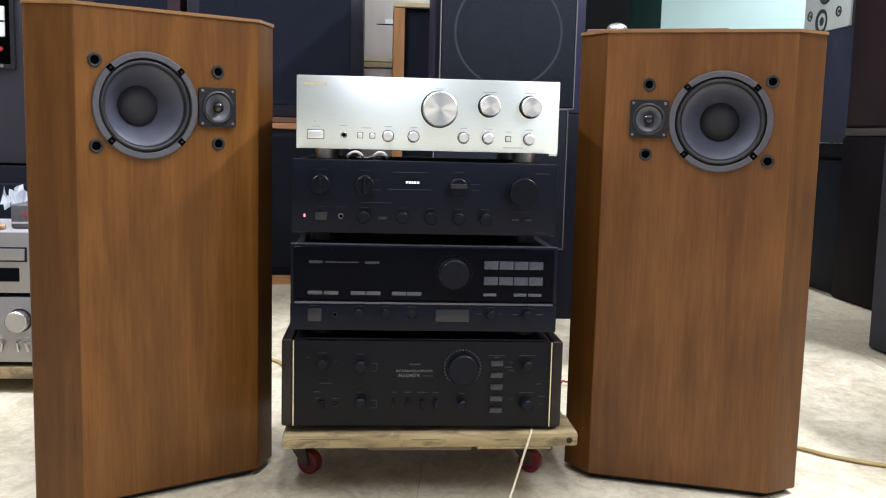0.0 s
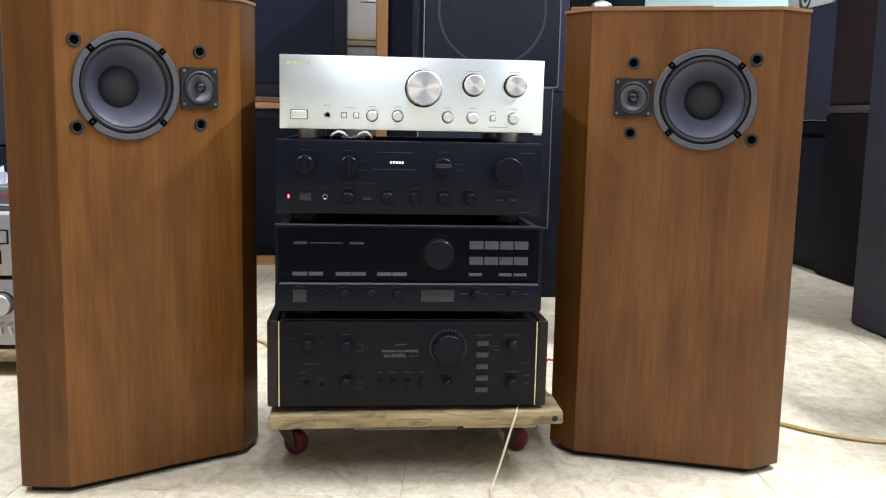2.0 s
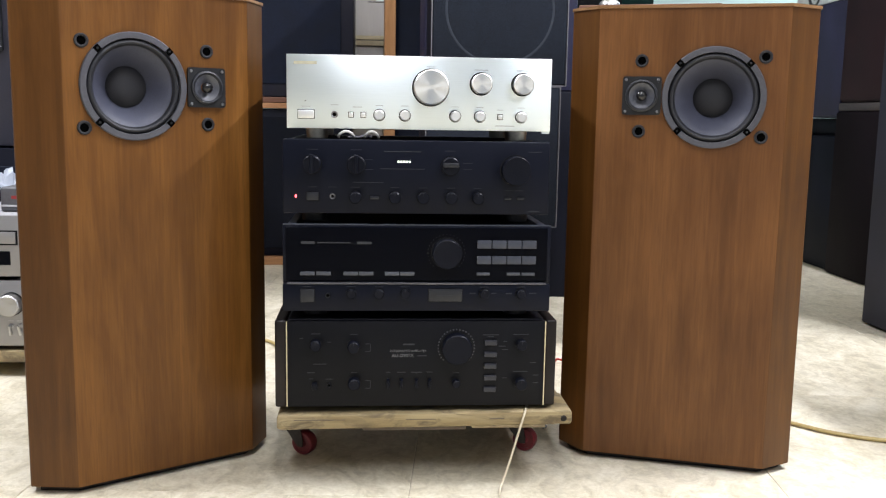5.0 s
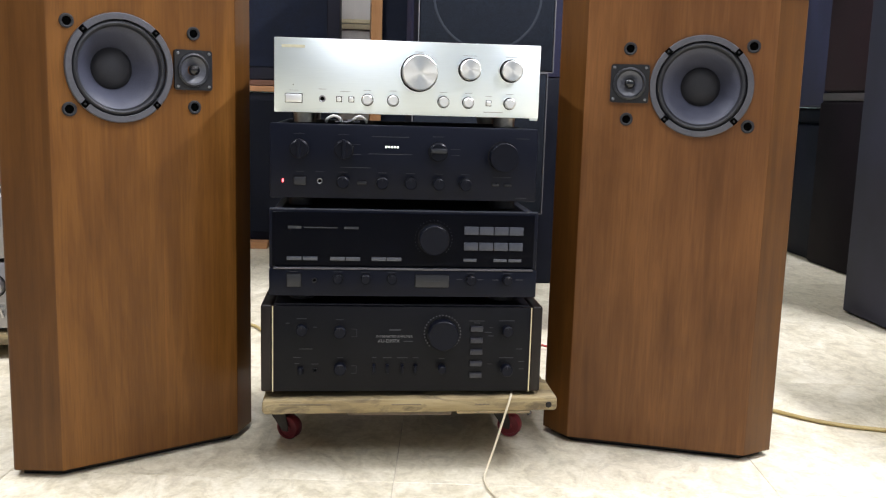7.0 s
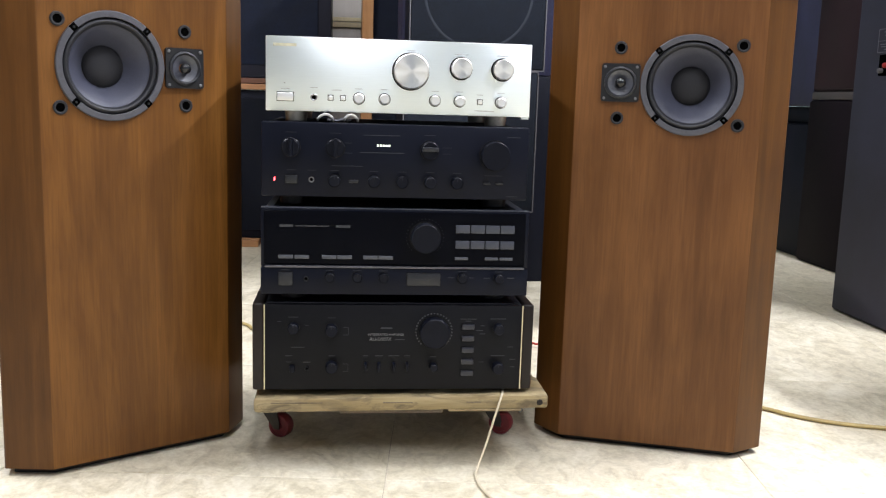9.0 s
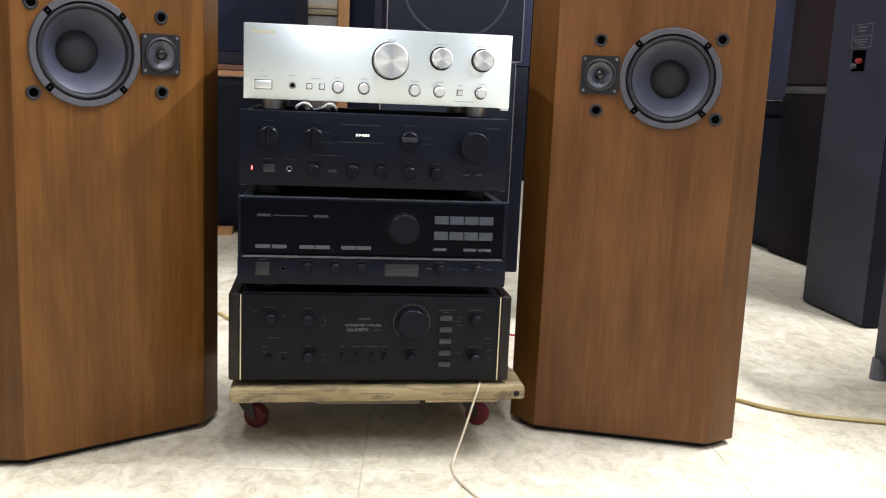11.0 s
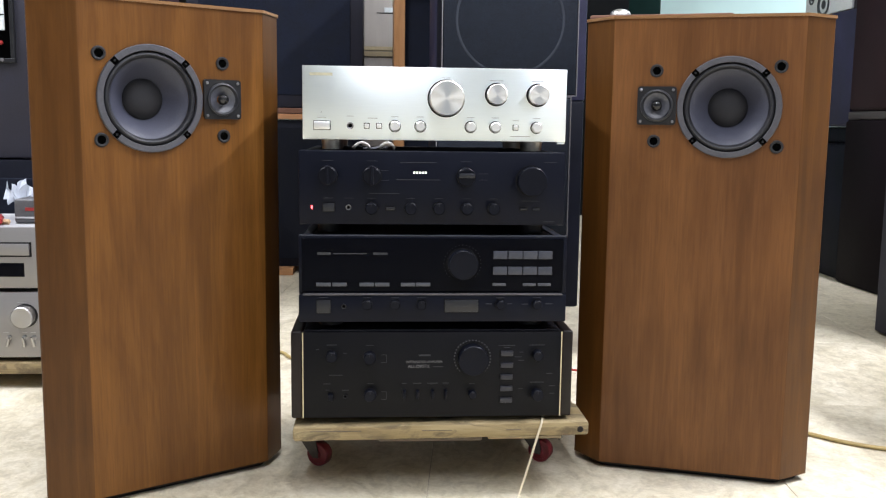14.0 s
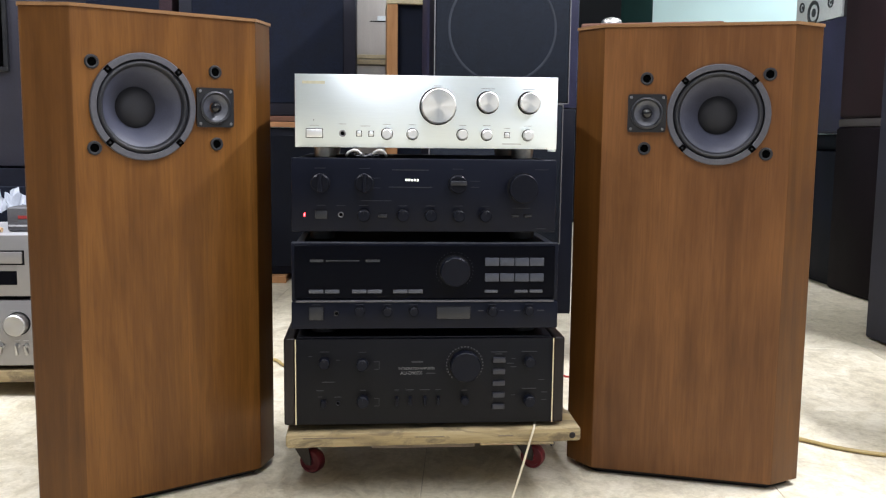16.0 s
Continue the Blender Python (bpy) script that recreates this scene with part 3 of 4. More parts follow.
    part("surround", lathe([(0.0275, -0.0052), (0.0270, -0.0085), (0.0245, -0.0095), (0.0225, -0.0075), (0.0215, -0.0062)], tx, tz, 48), "rubber", tw, "", True)
    part("cone", lathe([(0.0222, -0.0062), (0.017, -0.0045), (0.0105, -0.0012), (0.0085, -0.0004)], tx, tz, 48), "tweeter_paper", tw, "", True)
    part("dome", lathe([(0.0092, -0.0060), (0.0085, -0.0105), (0.0062, -0.0135), (0.003, -0.0150), (0.0, -0.0153)], tx, tz, 32), "dome", tw, "glossy black centre dome", True)
    for sx in (-1, 1):
        for sz in (-1, 1):
            part("screw", lathe([(0.0, -0.0072), (0.0018, -0.0070), (0.0026, -0.0060), (0.0026, -0.004)], tx + sx * 0.0268, tz + sz * 0.0268, 12), "screw", tw, "", True)
    for u, z in ((0.1203, 0.7224), (-0.0806, 0.7158), (0.1202, 0.5899), (-0.0811, 0.5963)):
        hx = side * u
        cup = part("grille_socket", lathe([(0.0112, 0.0005), (0.0110, -0.0022), (0.0092, -0.0030), (0.0070, -0.0022), (0.0066, 0.0005)], hx, z, 28), "socket", sp, "black plastic grille socket", True)
        part("socket_hole", lathe([(0.0070, -0.0010), (0.0, -0.0010)], hx, z, 24), "blackhole", cup)
    return sp


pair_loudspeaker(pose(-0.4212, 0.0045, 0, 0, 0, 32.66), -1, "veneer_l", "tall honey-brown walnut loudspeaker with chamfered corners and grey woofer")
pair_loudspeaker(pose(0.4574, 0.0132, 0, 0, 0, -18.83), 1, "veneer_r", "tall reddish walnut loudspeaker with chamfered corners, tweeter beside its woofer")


# ---- stack of amplifiers on a wooden trolley ----
def knob(parent, x, z, r, depth, y, material, rim="gap", pointer=None, seg=40, label="", chamfer=0.12):
    c = r * chamfer
    ring = 0.0022 if r > 0.015 else 0.0013
    bm = lathe([(r, 0.0), (r, -depth + c), (r - c, -depth), (r * 0.4, -depth), (0.0, -depth)], 0, 0, seg)
    k = part("knob", bm, material, parent, label, True)
    k.location = (x, y, z)
    if rim:
        part("collar", lathe([(r + ring, 0.0), (r + ring, -0.0012), (r - 0.001, -0.0012)], 0, 0, seg), rim, k)
    if pointer:
        b = bars([(0, r * 0.62, r * 0.08, r * 0.5)], -depth - 0.0002)
        bmesh.ops.transform(b, verts=b.verts, matrix=pose(0, 0, 0, 0, pointer[1], 0))
        part("pointer", b, pointer[0], k)
    return k


def button(parent, x, z, w, h, depth, y, material, label="", bevel=0.0012, surround=True):
    if surround:
        part("button_gap", box((x - w / 2 - 0.001, y - 0.0006, z - h / 2 - 0.001), (x + w / 2 + 0.001, y + 0.001, z + h / 2 + 0.001)), "gap", parent)
    return part("button", box((x - w / 2, y - depth, z - h / 2), (x + w / 2, y + 0.001, z + h / 2), bevel), material, parent, label, True)


def jack(parent, x, z, r, y, material):
    j = part("headphone_jack", lathe([(r, 0.0), (r, -0.0018), (r * 0.86, -0.0026), (r * 0.62, -0.0018), (r * 0.58, 0.0)], x, z, 28, y0=y), material, parent, "", True)
    part("jack_hole", lathe([(r * 0.62, -0.0008), (0, -0.0008)], x, z, 24, y0=y), "blackhole", j)


def feet(parent, xs, ys, z0, z1, r, material, label=""):
    for x in xs:
        for y in ys:
            bm = bmesh.new()
            bmesh.ops.create_cone(bm, cap_ends=True, segments=28, radius1=r * 0.92, radius2=r, depth=z1 - z0, matrix=Matrix.Translation((x, y, (z0 + z1) / 2)))
            part("foot", bm, material, parent, label, True)


def silver_amplifier():
    z0 = 0.577
    a = thing("integrated_amplifier", "champagne silver amplifier with spun aluminium knobs, topmost of the stack", "amplifier", pose(0, 0, z0), "stacked amplifiers")
    b, t = 0.5935 - z0, 0.7125 - z0
    part("cover", box((-0.212, 0.006, b + 0.002), (0.212, 0.33, t - 0.002), 0.002), "steel_black", a)
    part("front_panel", box((-0.2175, -0.004, b), (0.2175, 0.006, t), 0.0012), "champagne", a, "brushed champagne aluminium front panel", True)
    part("lower_lip", box((0.2035, -0.002, b - 0.0035), (0.2165, 0.005, b), 0.0005), "champagne", a)
    y = -0.004
    zb = 0.6165 - z0
    knob(a, 0.017, 0.6625 - z0, 0.0285, 0.026, y, "spun", seg=64, label="large spun aluminium volume knob", chamfer=0.06)
    knob(a, 0.100, 0.670 - z0, 0.0168, 0.018, y, "spun", seg=48, chamfer=0.07)
    knob(a, 0.169, 0.670 - z0, 0.0168, 0.018, y, "spun", seg=48, chamfer=0.07)
    for x in (-0.067, -0.025, 0.058, 0.099, 0.168):
        knob(a, x, zb, 0.0086, 0.012, y, "button_silver", seg=32, chamfer=0.2)
    button(a, -0.186, zb, 0.026, 0.0132, 0.005, y, "button_silver", "wide silver power button")
    jack(a, -0.140, zb, 0.0056, y, "screw")
    for x in (-0.113, -0.093, 0.133):
        button(a, x, zb, 0.0074, 0.0074, 0.004, y, "button_silver")
    part("badge", bars([(-0.187, 0.699 - z0, 0.037, 0.0045)], y), "gold", a, "pale gold name badge")
    part("pilot_window", bars([(-0.187, 0.638 - z0, 0.0016, 0.0012)], y), "gap", a)
    marks = [(x, zb + 0.0155, 0.012, 0.0009) for x in (-0.140, -0.067, -0.025, 0.058, 0.099, 0.168)]
    marks += [(-0.103, zb + 0.0125, 0.016, 0.0009), (-0.186, zb + 0.0125, 0.014, 0.0009), (0.133, zb + 0.0115, 0.010, 0.0009), (0.100, 0.6925 - z0, 0.022, 0.001), (0.169, 0.6925 - z0, 0.020, 0.001), (0.141, 0.602 - z0, 0.032, 0.0012), (0.017, 0.696 - z0, 0.014, 0.0008)]
    legend(part("printed_legend", bars(marks, y), "grey_print", a))
    feet(a, (-0.171, 0.168), (0.05, 0.27), 0.0, b, 0.0195, "foot_metal", "polished round metal foot")
    return a


silver_amplifier()


def tuned_black_amplifier():
    z0 = 0.441
    x0 = -0.0045
    a = thing("integrated_amplifier", "matt black amplifier with round black knobs and lit badge", "amplifier", pose(x0, -0.03, z0), "stacked amplifiers")
    b, t = 0.457 - z0, 0.577 - z0
    part("cover", box((-0.212, 0.008, b + 0.001), (0.212, 0.36, t - 0.001), 0.002), "steel_black", a)
    part("front_panel", box((-0.2175, -0.004, b), (0.2175, 0.008, t), 0.0025), "panel_black", a, "satin black front panel", True)
    y = -0.004
    for x in (-0.1705, -0.0995):
        k = knob(a, x, 0.5365 - z0, 0.0150, 0.014, y, "knob_black", pointer=("dim_print", 180))
        part("grip", box((-0.0032, -0.0225, -0.0140), (0.0032, -0.0135, 0.0165), 0.0015), "knob_black", k, "raised finger grip")
    k = knob(a, 0.0535, 0.536 - z0, 0.0150, 0.013, y, "knob_black")
    part("rocker", box((-0.0132, -0.0185, -0.0012), (0.0132, -0.0125, 0.0060), 0.0015), "key_dim", k, "grey tilting bar", True)
    knob(a, 0.1605, 0.530 - z0, 0.0235, 0.022, y, "knob_black", seg=56, chamfer=0.05)
    for x in (-0.1005, -0.0365, 0.0095, 0.0555, 0.0995):
        knob(a, x, 0.4838 - z0, 0.0098, 0.014, y, "knob_black", pointer=("dim_print", 0), chamfer=0.16)
    part("badge", bars([(-0.0310 + k * 0.00465, 0.5422 - z0, 0.0027, 0.0033) for k in range(5)], y), "logo_lit", a, "small lit white badge")
    part("pilot_lamp", box((-0.1976, y - 0.0012, 0.4823 - z0), (-0.1954, y, 0.4878 - z0), 0.0005), "led_red", a, "glowing red pilot lamp")
    button(a, -0.1695, 0.485 - z0, 0.0192, 0.0128, 0.004, y, "key_dim")
    jack(a, -0.1375, 0.485 - z0, 0.0047, y, "screw")
    button(a, -0.0695, 0.4833 - z0, 0.0145, 0.0051, 0.003, y, "key_dim")
    for x in (0.1495, 0.1705):
        button(a, x, 0.484 - z0, 0.0115, 0.0034, 0.003, y, "key_dim")
    marks = [(x, 0.5605 - z0, 0.018, 0.0009) for x in (-0.1705, -0.0995, 0.0535)]
    marks += [(-0.0245, 0.5585 - z0, 0.060, 0.001), (-0.0245, 0.5305 - z0, 0.072, 0.001), (-0.0790, 0.545 - z0, 0.012, 0.0008), (-0.0790, 0.529 - z0, 0.014, 0.0008), (0.0820, 0.541 - z0, 0.016, 0.0008), (0.0820, 0.531 - z0, 0.014, 0.0008), (0.1925, 0.5605 - z0, 0.022, 0.001), (0.1925, 0.463 - z0, 0.018, 0.001), (0.160, 0.497 - z0, 0.03, 0.0008), (-0.080, 0.508 - z0, 0.05, 0.0008)]
    marks += [(x, 0.500 - z0, 0.014, 0.0008) for x in (-0.1695, -0.1375, -0.1005, -0.0365, 0.0095, 0.0555, 0.0995)]
    legend(part("printed_legend", bars(marks, y), "dim_print", a))
    feet(a, (-0.17, 0.17), (0.05, 0.30), 0.0, b, 0.022, "plastic")
    return a


tuned_black_amplifier()


def gloss_amplifier():
    z0 = 0.285
    x0 = -0.0025
    a = thing("integrated_amplifier", "gloss black amplifier with a dark acrylic window and key pad", "amplifier", pose(x0, -0.045, z0), "stacked amplifiers")
    b, t = 0.2985 - z0, 0.4405 - z0
    part("cover", box((-0.212, 0.010, b), (0.212, 0.40, t - 0.002), 0.002), "steel_black", a)
    part("lower_panel", box((-0.2195, -0.006, b), (0.2195, 0.010, 0.3435 - z0), 0.002), "panel_black", a, "satin black lower fascia", True)
    part("upper_panel", box((-0.2195, -0.001, 0.3435 - z0), (0.2195, 0.010, t), 0.002), "panel_black", a, "", True)
    part("window", box((-0.2145, -0.004, 0.3485 - z0), (0.2135, -0.0012, t - 0.004), 0.001), "panel_gloss", a, "gloss black acrylic window")
    part("trim_strip", box((-0.2125, -0.0085, 0.3430 - z0), (0.2125, -0.0005, 0.3465 - z0), 0.0008), "strip", a, "dull metal dividing strip")
    # Edge and rails are coloured paler to stand for their reflected light.
    part("top_edge", box((-0.2190, -0.0012, t - 0.0016), (0.2190, 0.0098, t + 0.0004), 0.0005), "panel_edge", a, "upper edge paled for the light it catches")
    for s in (-1, 1):
        part("top_rail", box((s * 0.2118, 0.0105, t - 0.003), (s * 0.1990, 0.20, t + 0.0002), 0.0008), "panel_edge", a, "top rail greyed for the light it reflects")
    y = -0.0042
    knob(a, 0.0465, 0.395 - z0, 0.0240, 0.020, y, "knob_black", seg=56, chamfer=0.06)
    dots = bmesh.new()
    for i in range(25):
        an = radians(225 - i * 270 / 24)
        bars([(0.0465 + 0.0305 * math.cos(an), 0.395 - z0 + 0.0305 * math.sin(an), 0.0013, 0.0013)], y - 0.0002, dots)
    legend(part("scale_dots", dots, "dim_print", a, "ring of pale scale dots"))
    for row in (0.4095, 0.3835):
        for x in (0.1085, 0.1335, 0.1582, 0.1830):
            button(a, x, row - z0, 0.0232, 0.0132, 0.002, y, "key_grey", surround=False, bevel=0.0006)
    for x in (-0.1795, -0.1535, -0.1095, -0.0845, -0.0425, -0.0175):
        button(a, x, 0.3605 - z0, 0.0235, 0.0058, 0.002, y, "key_pale", surround=False, bevel=0.0005)
    for x in (0.1075, 0.1575, 0.1825):
        button(a, x, 0.3605 - z0, 0.0215, 0.0046, 0.002, y, "key_pale", surround=False, bevel=0.0005)
    y2 = -0.006
    button(a, -0.1795, 0.3245 - z0, 0.0224, 0.0215, 0.003, y2, "key_dim")
    button(a, 0.0455, 0.3252 - z0, 0.0552, 0.0205, 0.003, y2, "key_dim")
    jack(a, -0.1465, 0.3245 - z0, 0.0042, y2, "plastic")
    for x in (-0.1085, -0.0635, -0.0205, 0.1095, 0.1705):
        knob(a, x, 0.3280 - z0, 0.0078, 0.012, y2, "knob_black", pointer=("dim_print", 0), chamfer=0.16)
    part("badge", bars([(-0.1785, 0.411 - z0, 0.0215, 0.0042)], y), "dim_print", a, "small pale name badge")
    legend(part("printed_legend", bars([(-0.1365, 0.411 - z0, 0.054, 0.0018), (-0.0875, 0.411 - z0, 0.0234, 0.0038)], y), "dim_print", a))
    low = [(x, 0.3395 - z0, 0.014, 0.0008) for x in (-0.1795, -0.1085, -0.0635, -0.0205, 0.1095, 0.1705)]
    low += [(0.0455, 0.3252 - z0, 0.026, 0.0010), (0.1505, 0.3285 - z0, 0.010, 0.0014), (0.1905, 0.329 - z0, 0.012, 0.0014), (0.0905, 0.329 - z0, 0.010, 0.0012), (0.125, 0.329 - z0, 0.008, 0.0012)]
    legend(part("lower_legend", bars(low, y2 - 0.0031), "dim_print", a))
    feet(a, (-0.17, 0.17), (0.05, 0.33), 0.0, b, 0.022, "plastic")
    return a


gloss_amplifier()


def wood_sided_amplifier():
    z0 = 0.127
    a = thing("integrated_amplifier", "heavy black amplifier with rosewood cheeks and brass lines, bottom of stack", "amplifier", pose(-0.0022, -0.046, z0), "stacked amplifiers")
    b, t = 0.1365 - z0, 0.281 - z0
    part("cover", box((-0.213, 0.008, b), (0.213, 0.42, t + 0.002), 0.002), "steel_black", a)
    part("front_panel", box((-0.2140, -0.004, b), (0.2140, 0.008, t), 0.0012), "panel_charcoal", a, "matt black front panel", True)
    for s in (-1, 1):
        part("side_cheek", box((s * 0.2148, -0.004, b - 0.001), (s * 0.2335, 0.43, t + 0.002), 0.004, 3), "rosewood", a, "dark rosewood side cheek", True)
        part("brass_line", box((s * 0.2140 - 0.0009, -0.0056, b), (s * 0.2140 + 0.0009, -0.003, t), 0.0002), "gold_line", a, "thin brass trim line")
    y = -0.004
    for x, z, r in ((-0.1668, 0.2425, 0.0088), (-0.1048, 0.2395, 0.0098), (0.1732, 0.2425, 0.0088), (-0.1040, 0.1770, 0.0098), (0.0652, 0.1770, 0.0066), (0.1742, 0.1752, 0.0098)):
        knob(a, x, z - z0, r, 0.016, y, "knob_black", pointer=("dim_print", 0), chamfer=0.16)
    knob(a, 0.0652, 0.2368 - z0, 0.0250, 0.022, y, "knob_black", seg=56, chamfer=0.06)
    dots = bmesh.new()
    for i in range(27):
        an = radians(225 - i * 270 / 26)
        bars([(0.0652 + 0.0302 * math.cos(an), 0.2368 - z0 + 0.0302 * math.sin(an), 0.0021, 0.0021)], y - 0.0002, dots)
    legend(part("scale_dots", dots, "tick_print", a, "ring of pale scale ticks"))
    jack(a, -0.1448, 0.173 - z0, 0.0036, y, "plastic")
    for z in (0.245, 0.225, 0.205, 0.185, 0.165):
        button(a, 0.1225, z - z0, 0.0205, 0.0088, 0.004, y, "key_mid", bevel=0.0008)
    button(a, -0.1690, 0.1725 - z0, 0.0085, 0.012, 0.006, y, "knob_black")
    for x in (-0.0478, -0.0258, -0.0008, 0.0212):
        part("lever_slot", box((x - 0.0032, y - 0.0006, 0.163 - z0), (x + 0.0032, y + 0.001, 0.192 - z0)), "gap", a)
        part("lever", box((x - 0.0024, y - 0.010, 0.170 - z0), (x + 0.0024, y, 0.184 - z0), 0.001), "knob_black", a, "", True)
    lettering("INTEGRATED AMPLIFIER", 0.0056, -0.0148, y - 0.0002, 0.2290 - z0, "white_print", a)
    lettering("AU-D907X", 0.0078, -0.0238, y - 0.0002, 0.2205 - z0, "white_print", a)
    part("badge", bars([(-0.0138, 0.2420 - z0, 0.019, 0.0026)], y), "dim_print", a, "small pale name badge")
    part("fine_print", bars([(0.0085, 0.2225 - z0, 0.016, 0.0014)], y), "dim_print", a)
    marks = [(x, z - z0, w, 0.0012) for x, z, w in ((-0.1668, 0.2600, 0.016), (-0.1048, 0.2590, 0.013), (0.1732, 0.2585, 0.026), (0.1742, 0.1950, 0.024), (-0.1040, 0.1945, 0.010), (-0.1600, 0.2090, 0.022), (-0.1745, 0.1945, 0.012), (-0.1745, 0.1840, 0.007), (-0.1448, 0.1835, 0.012), (-0.0478, 0.1945, 0.008), (-0.0258, 0.1945, 0.014), (-0.0008, 0.1945, 0.018), (0.0212, 0.1945, 0.010), (0.1225, 0.2580, 0.027), (0.1225, 0.2545, 0.010), (0.0652, 0.1930, 0.010), (-0.190, 0.2525, 0.006), (-0.145, 0.2460, 0.006), (0.147, 0.2465, 0.006), (0.142, 0.2385, 0.012), (0.147, 0.2325, 0.010), (0.147, 0.1840, 0.008), (0.200, 0.1885, 0.010), (0.200, 0.1755, 0.008), (0.195, 0.2100, 0.010))]
    for cx, cz in ((-0.0815, 0.2365), (-0.0815, 0.1740)):
        marks += [(cx, cz - z0 + 0.0065, 0.008, 0.0009), (cx, cz - z0 - 0.0065, 0.008, 0.0009), (cx + 0.0045, cz - z0, 0.0009, 0.013)]
    legend(part("printed_legend", bars(marks, y), "dim_print", a))
    feet(a, (-0.17, 0.17), (0.05, 0.35), 0.0, b, 0.024, "plastic")
    return a


wood_sided_amplifier()


def caster(parent, x, y, top, r, turn, red="red_tyre"):
    """A swivel caster: the wheel trails 16 mm beside the swivel's axis."""
    c = thing("caster", "", "")
    c.parent = parent
    c.matrix_local = pose(x, y, 0, 0, 0, turn)
    k = 0.016
    part("inset_plate", box((-0.024, -0.024, top - 0.003), (0.024, 0.024, top), 0.001), "shaded_zinc", c)
    bm = bmesh.new()
    bmesh.ops.create_cone(bm, cap_ends=True, segments=24, radius1=0.020, radius2=0.014, depth=0.014, matrix=Matrix.Translation((0, 0, top - 0.010)))
    part("swivel", bm, "shaded_zinc", c, "", True)
    for s in (-1, 1):
        b = prism([(-0.015, top - 0.014), (0.006, top - 0.014), (k + 0.005, r + 0.006), (k + 0.004, r - 0.005), (k - 0.006, r - 0.005), (-0.013, r + 0.022)], s * 0.0135 - 0.0012, s * 0.0135 + 0.0012)
        bmesh.ops.transform(b, verts=b.verts, matrix=pose(0, 0, 0, 90, 0, 0))
        part("fork_arm", b, "shaded_zinc", c)
    part("fork_back", box((-0.018, -0.0145, top - 0.045), (-0.0155, 0.0145, top - 0.013), 0.001), "shaded_zinc", c)
    w = lathe([(r - 0.006, -0.0105), (r - 0.002, -0.0105), (r, -0.007), (r, 0.007), (r - 0.002, 0.0105), (r - 0.006, 0.0105)], k, r, 36, True)
    wh = part("wheel", w, red, c, "red polyurethane wheel", True)
    part("hub", lathe([(0.0, -0.0115), (0.006, -0.0115), (0.0075, -0.009), (r - 0.0055, -0.008), (r - 0.0055, 0.008), (0.0075, 0.009), (0.006, 0.0115), (0, 0.0115)], k, r, 28), "red_tyre", wh, "", True)
    return c


def warped(lo, hi, bevel):
    """A rough-sawn board: worn, slightly wavy edges, one end a little higher."""
    bm = box(lo, hi, bevel, 2)
    cuts = [e for e in bm.edges if abs(e.verts[0].co.x - e.verts[1].co.x) > 0.3]
    bmesh.ops.subdivide_edges(bm, edges=cuts, cuts=40, use_grid_fill=True)
    for v in bm.verts:
        p = v.co.copy()
        v.co.z += 0.011 * p.x + 0.0012 * noise.noise(Vector((p.x * 31, 3.0, p.z * 40))) + 0.0006 * noise.noise(Vector((p.x * 120, 9.0, p.z * 90)))
        v.co.y += 0.0014 * noise.noise(Vector((p.x * 24, 7.0, p.z * 60))) + 0.0006 * noise.noise(Vector((p.x * 140, 1.0, p.z * 80)))
    return bm


def trolley():
    t = thing("trolley", "low weathered pine board trolley on red casters under the amplifiers", "trolley", pose(0, 0, 0))
    part("front_board", warped((-0.2330, -0.060, 0.1015), (0.2610, 0.045, 0.1262), 0.005), "pine", t, "rough pine front board", True)
    knot = lathe([(0.0, -0.0015), (0.0040, -0.0012), (0.0062, 0.0006)], 0.246, 0.1155, 18, y0=-0.0598)
    part("knot", knot, "rosewood", t, "dark knot near the board's end", True)
    for x0, x1 in ((-0.205, -0.120), (-0.02, 0.03), (0.12, 0.145)):
        part("saw_mark", box((x0, -0.0612, 0.1160), (x1, -0.0580, 0.1172), 0.0004), "old_batten", t, "dark saw mark")
    part("board", box((-0.2330, 0.049, 0.1000), (0.2580, 0.150, 0.1258), 0.003), "pine", t, "", True)
    part("board", box((-0.2300, 0.154, 0.1000), (0.2600, 0.262, 0.1262), 0.003), "pine", t, "", True)
    part("board", box((-0.2330, 0.266, 0.1000), (0.2560, 0.370, 0.1256), 0.003), "pine", t, "", True)
    part("splinter_edge", box((0.090, -0.0604, 0.1000), (0.215, -0.030, 0.1045), 0.0018), "pine", t, "broken splintered lower edge")
    part("batten", box((-0.092, -0.048, 0.0935), (0.082, 0.020, 0.1010), 0.002), "old_batten", t, "dull brown batten", True)
    # No rail there: a dark bar stands in for shade beneath the boards.
    part("shade_bar", box((-0.150, 0.185, 0.022), (0.165, 0.215, 0.0996), 0.003), "rosewood", t, "dark bar standing in for shade under the boards", True)
    part("batten", box((-0.225, 0.240, 0.0800), (0.250, 0.290, 0.0996), 0.002), "pine", t, "", True)
    caster(t, -0.213, 0.106, 0.0995, 0.0220, -28)
    caster(t, 0.196, 0.112, 0.0995, 0.0220, -28)
    caster(t, -0.185, 0.315, 0.0995, 0.0215, 20)
    caster(t, 0.205, 0.315, 0.0995, 0.0215, -20)
    lev = sweep([(0.208, 0.112, 0.056), (0.226, 0.108, 0.052), (0.240, 0.104, 0.052), (0.247, 0.102, 0.043)], 0.005)
    part("brake_lever", lev, "grey_plastic", t, "black brake lever", True)
    return t


trolley()

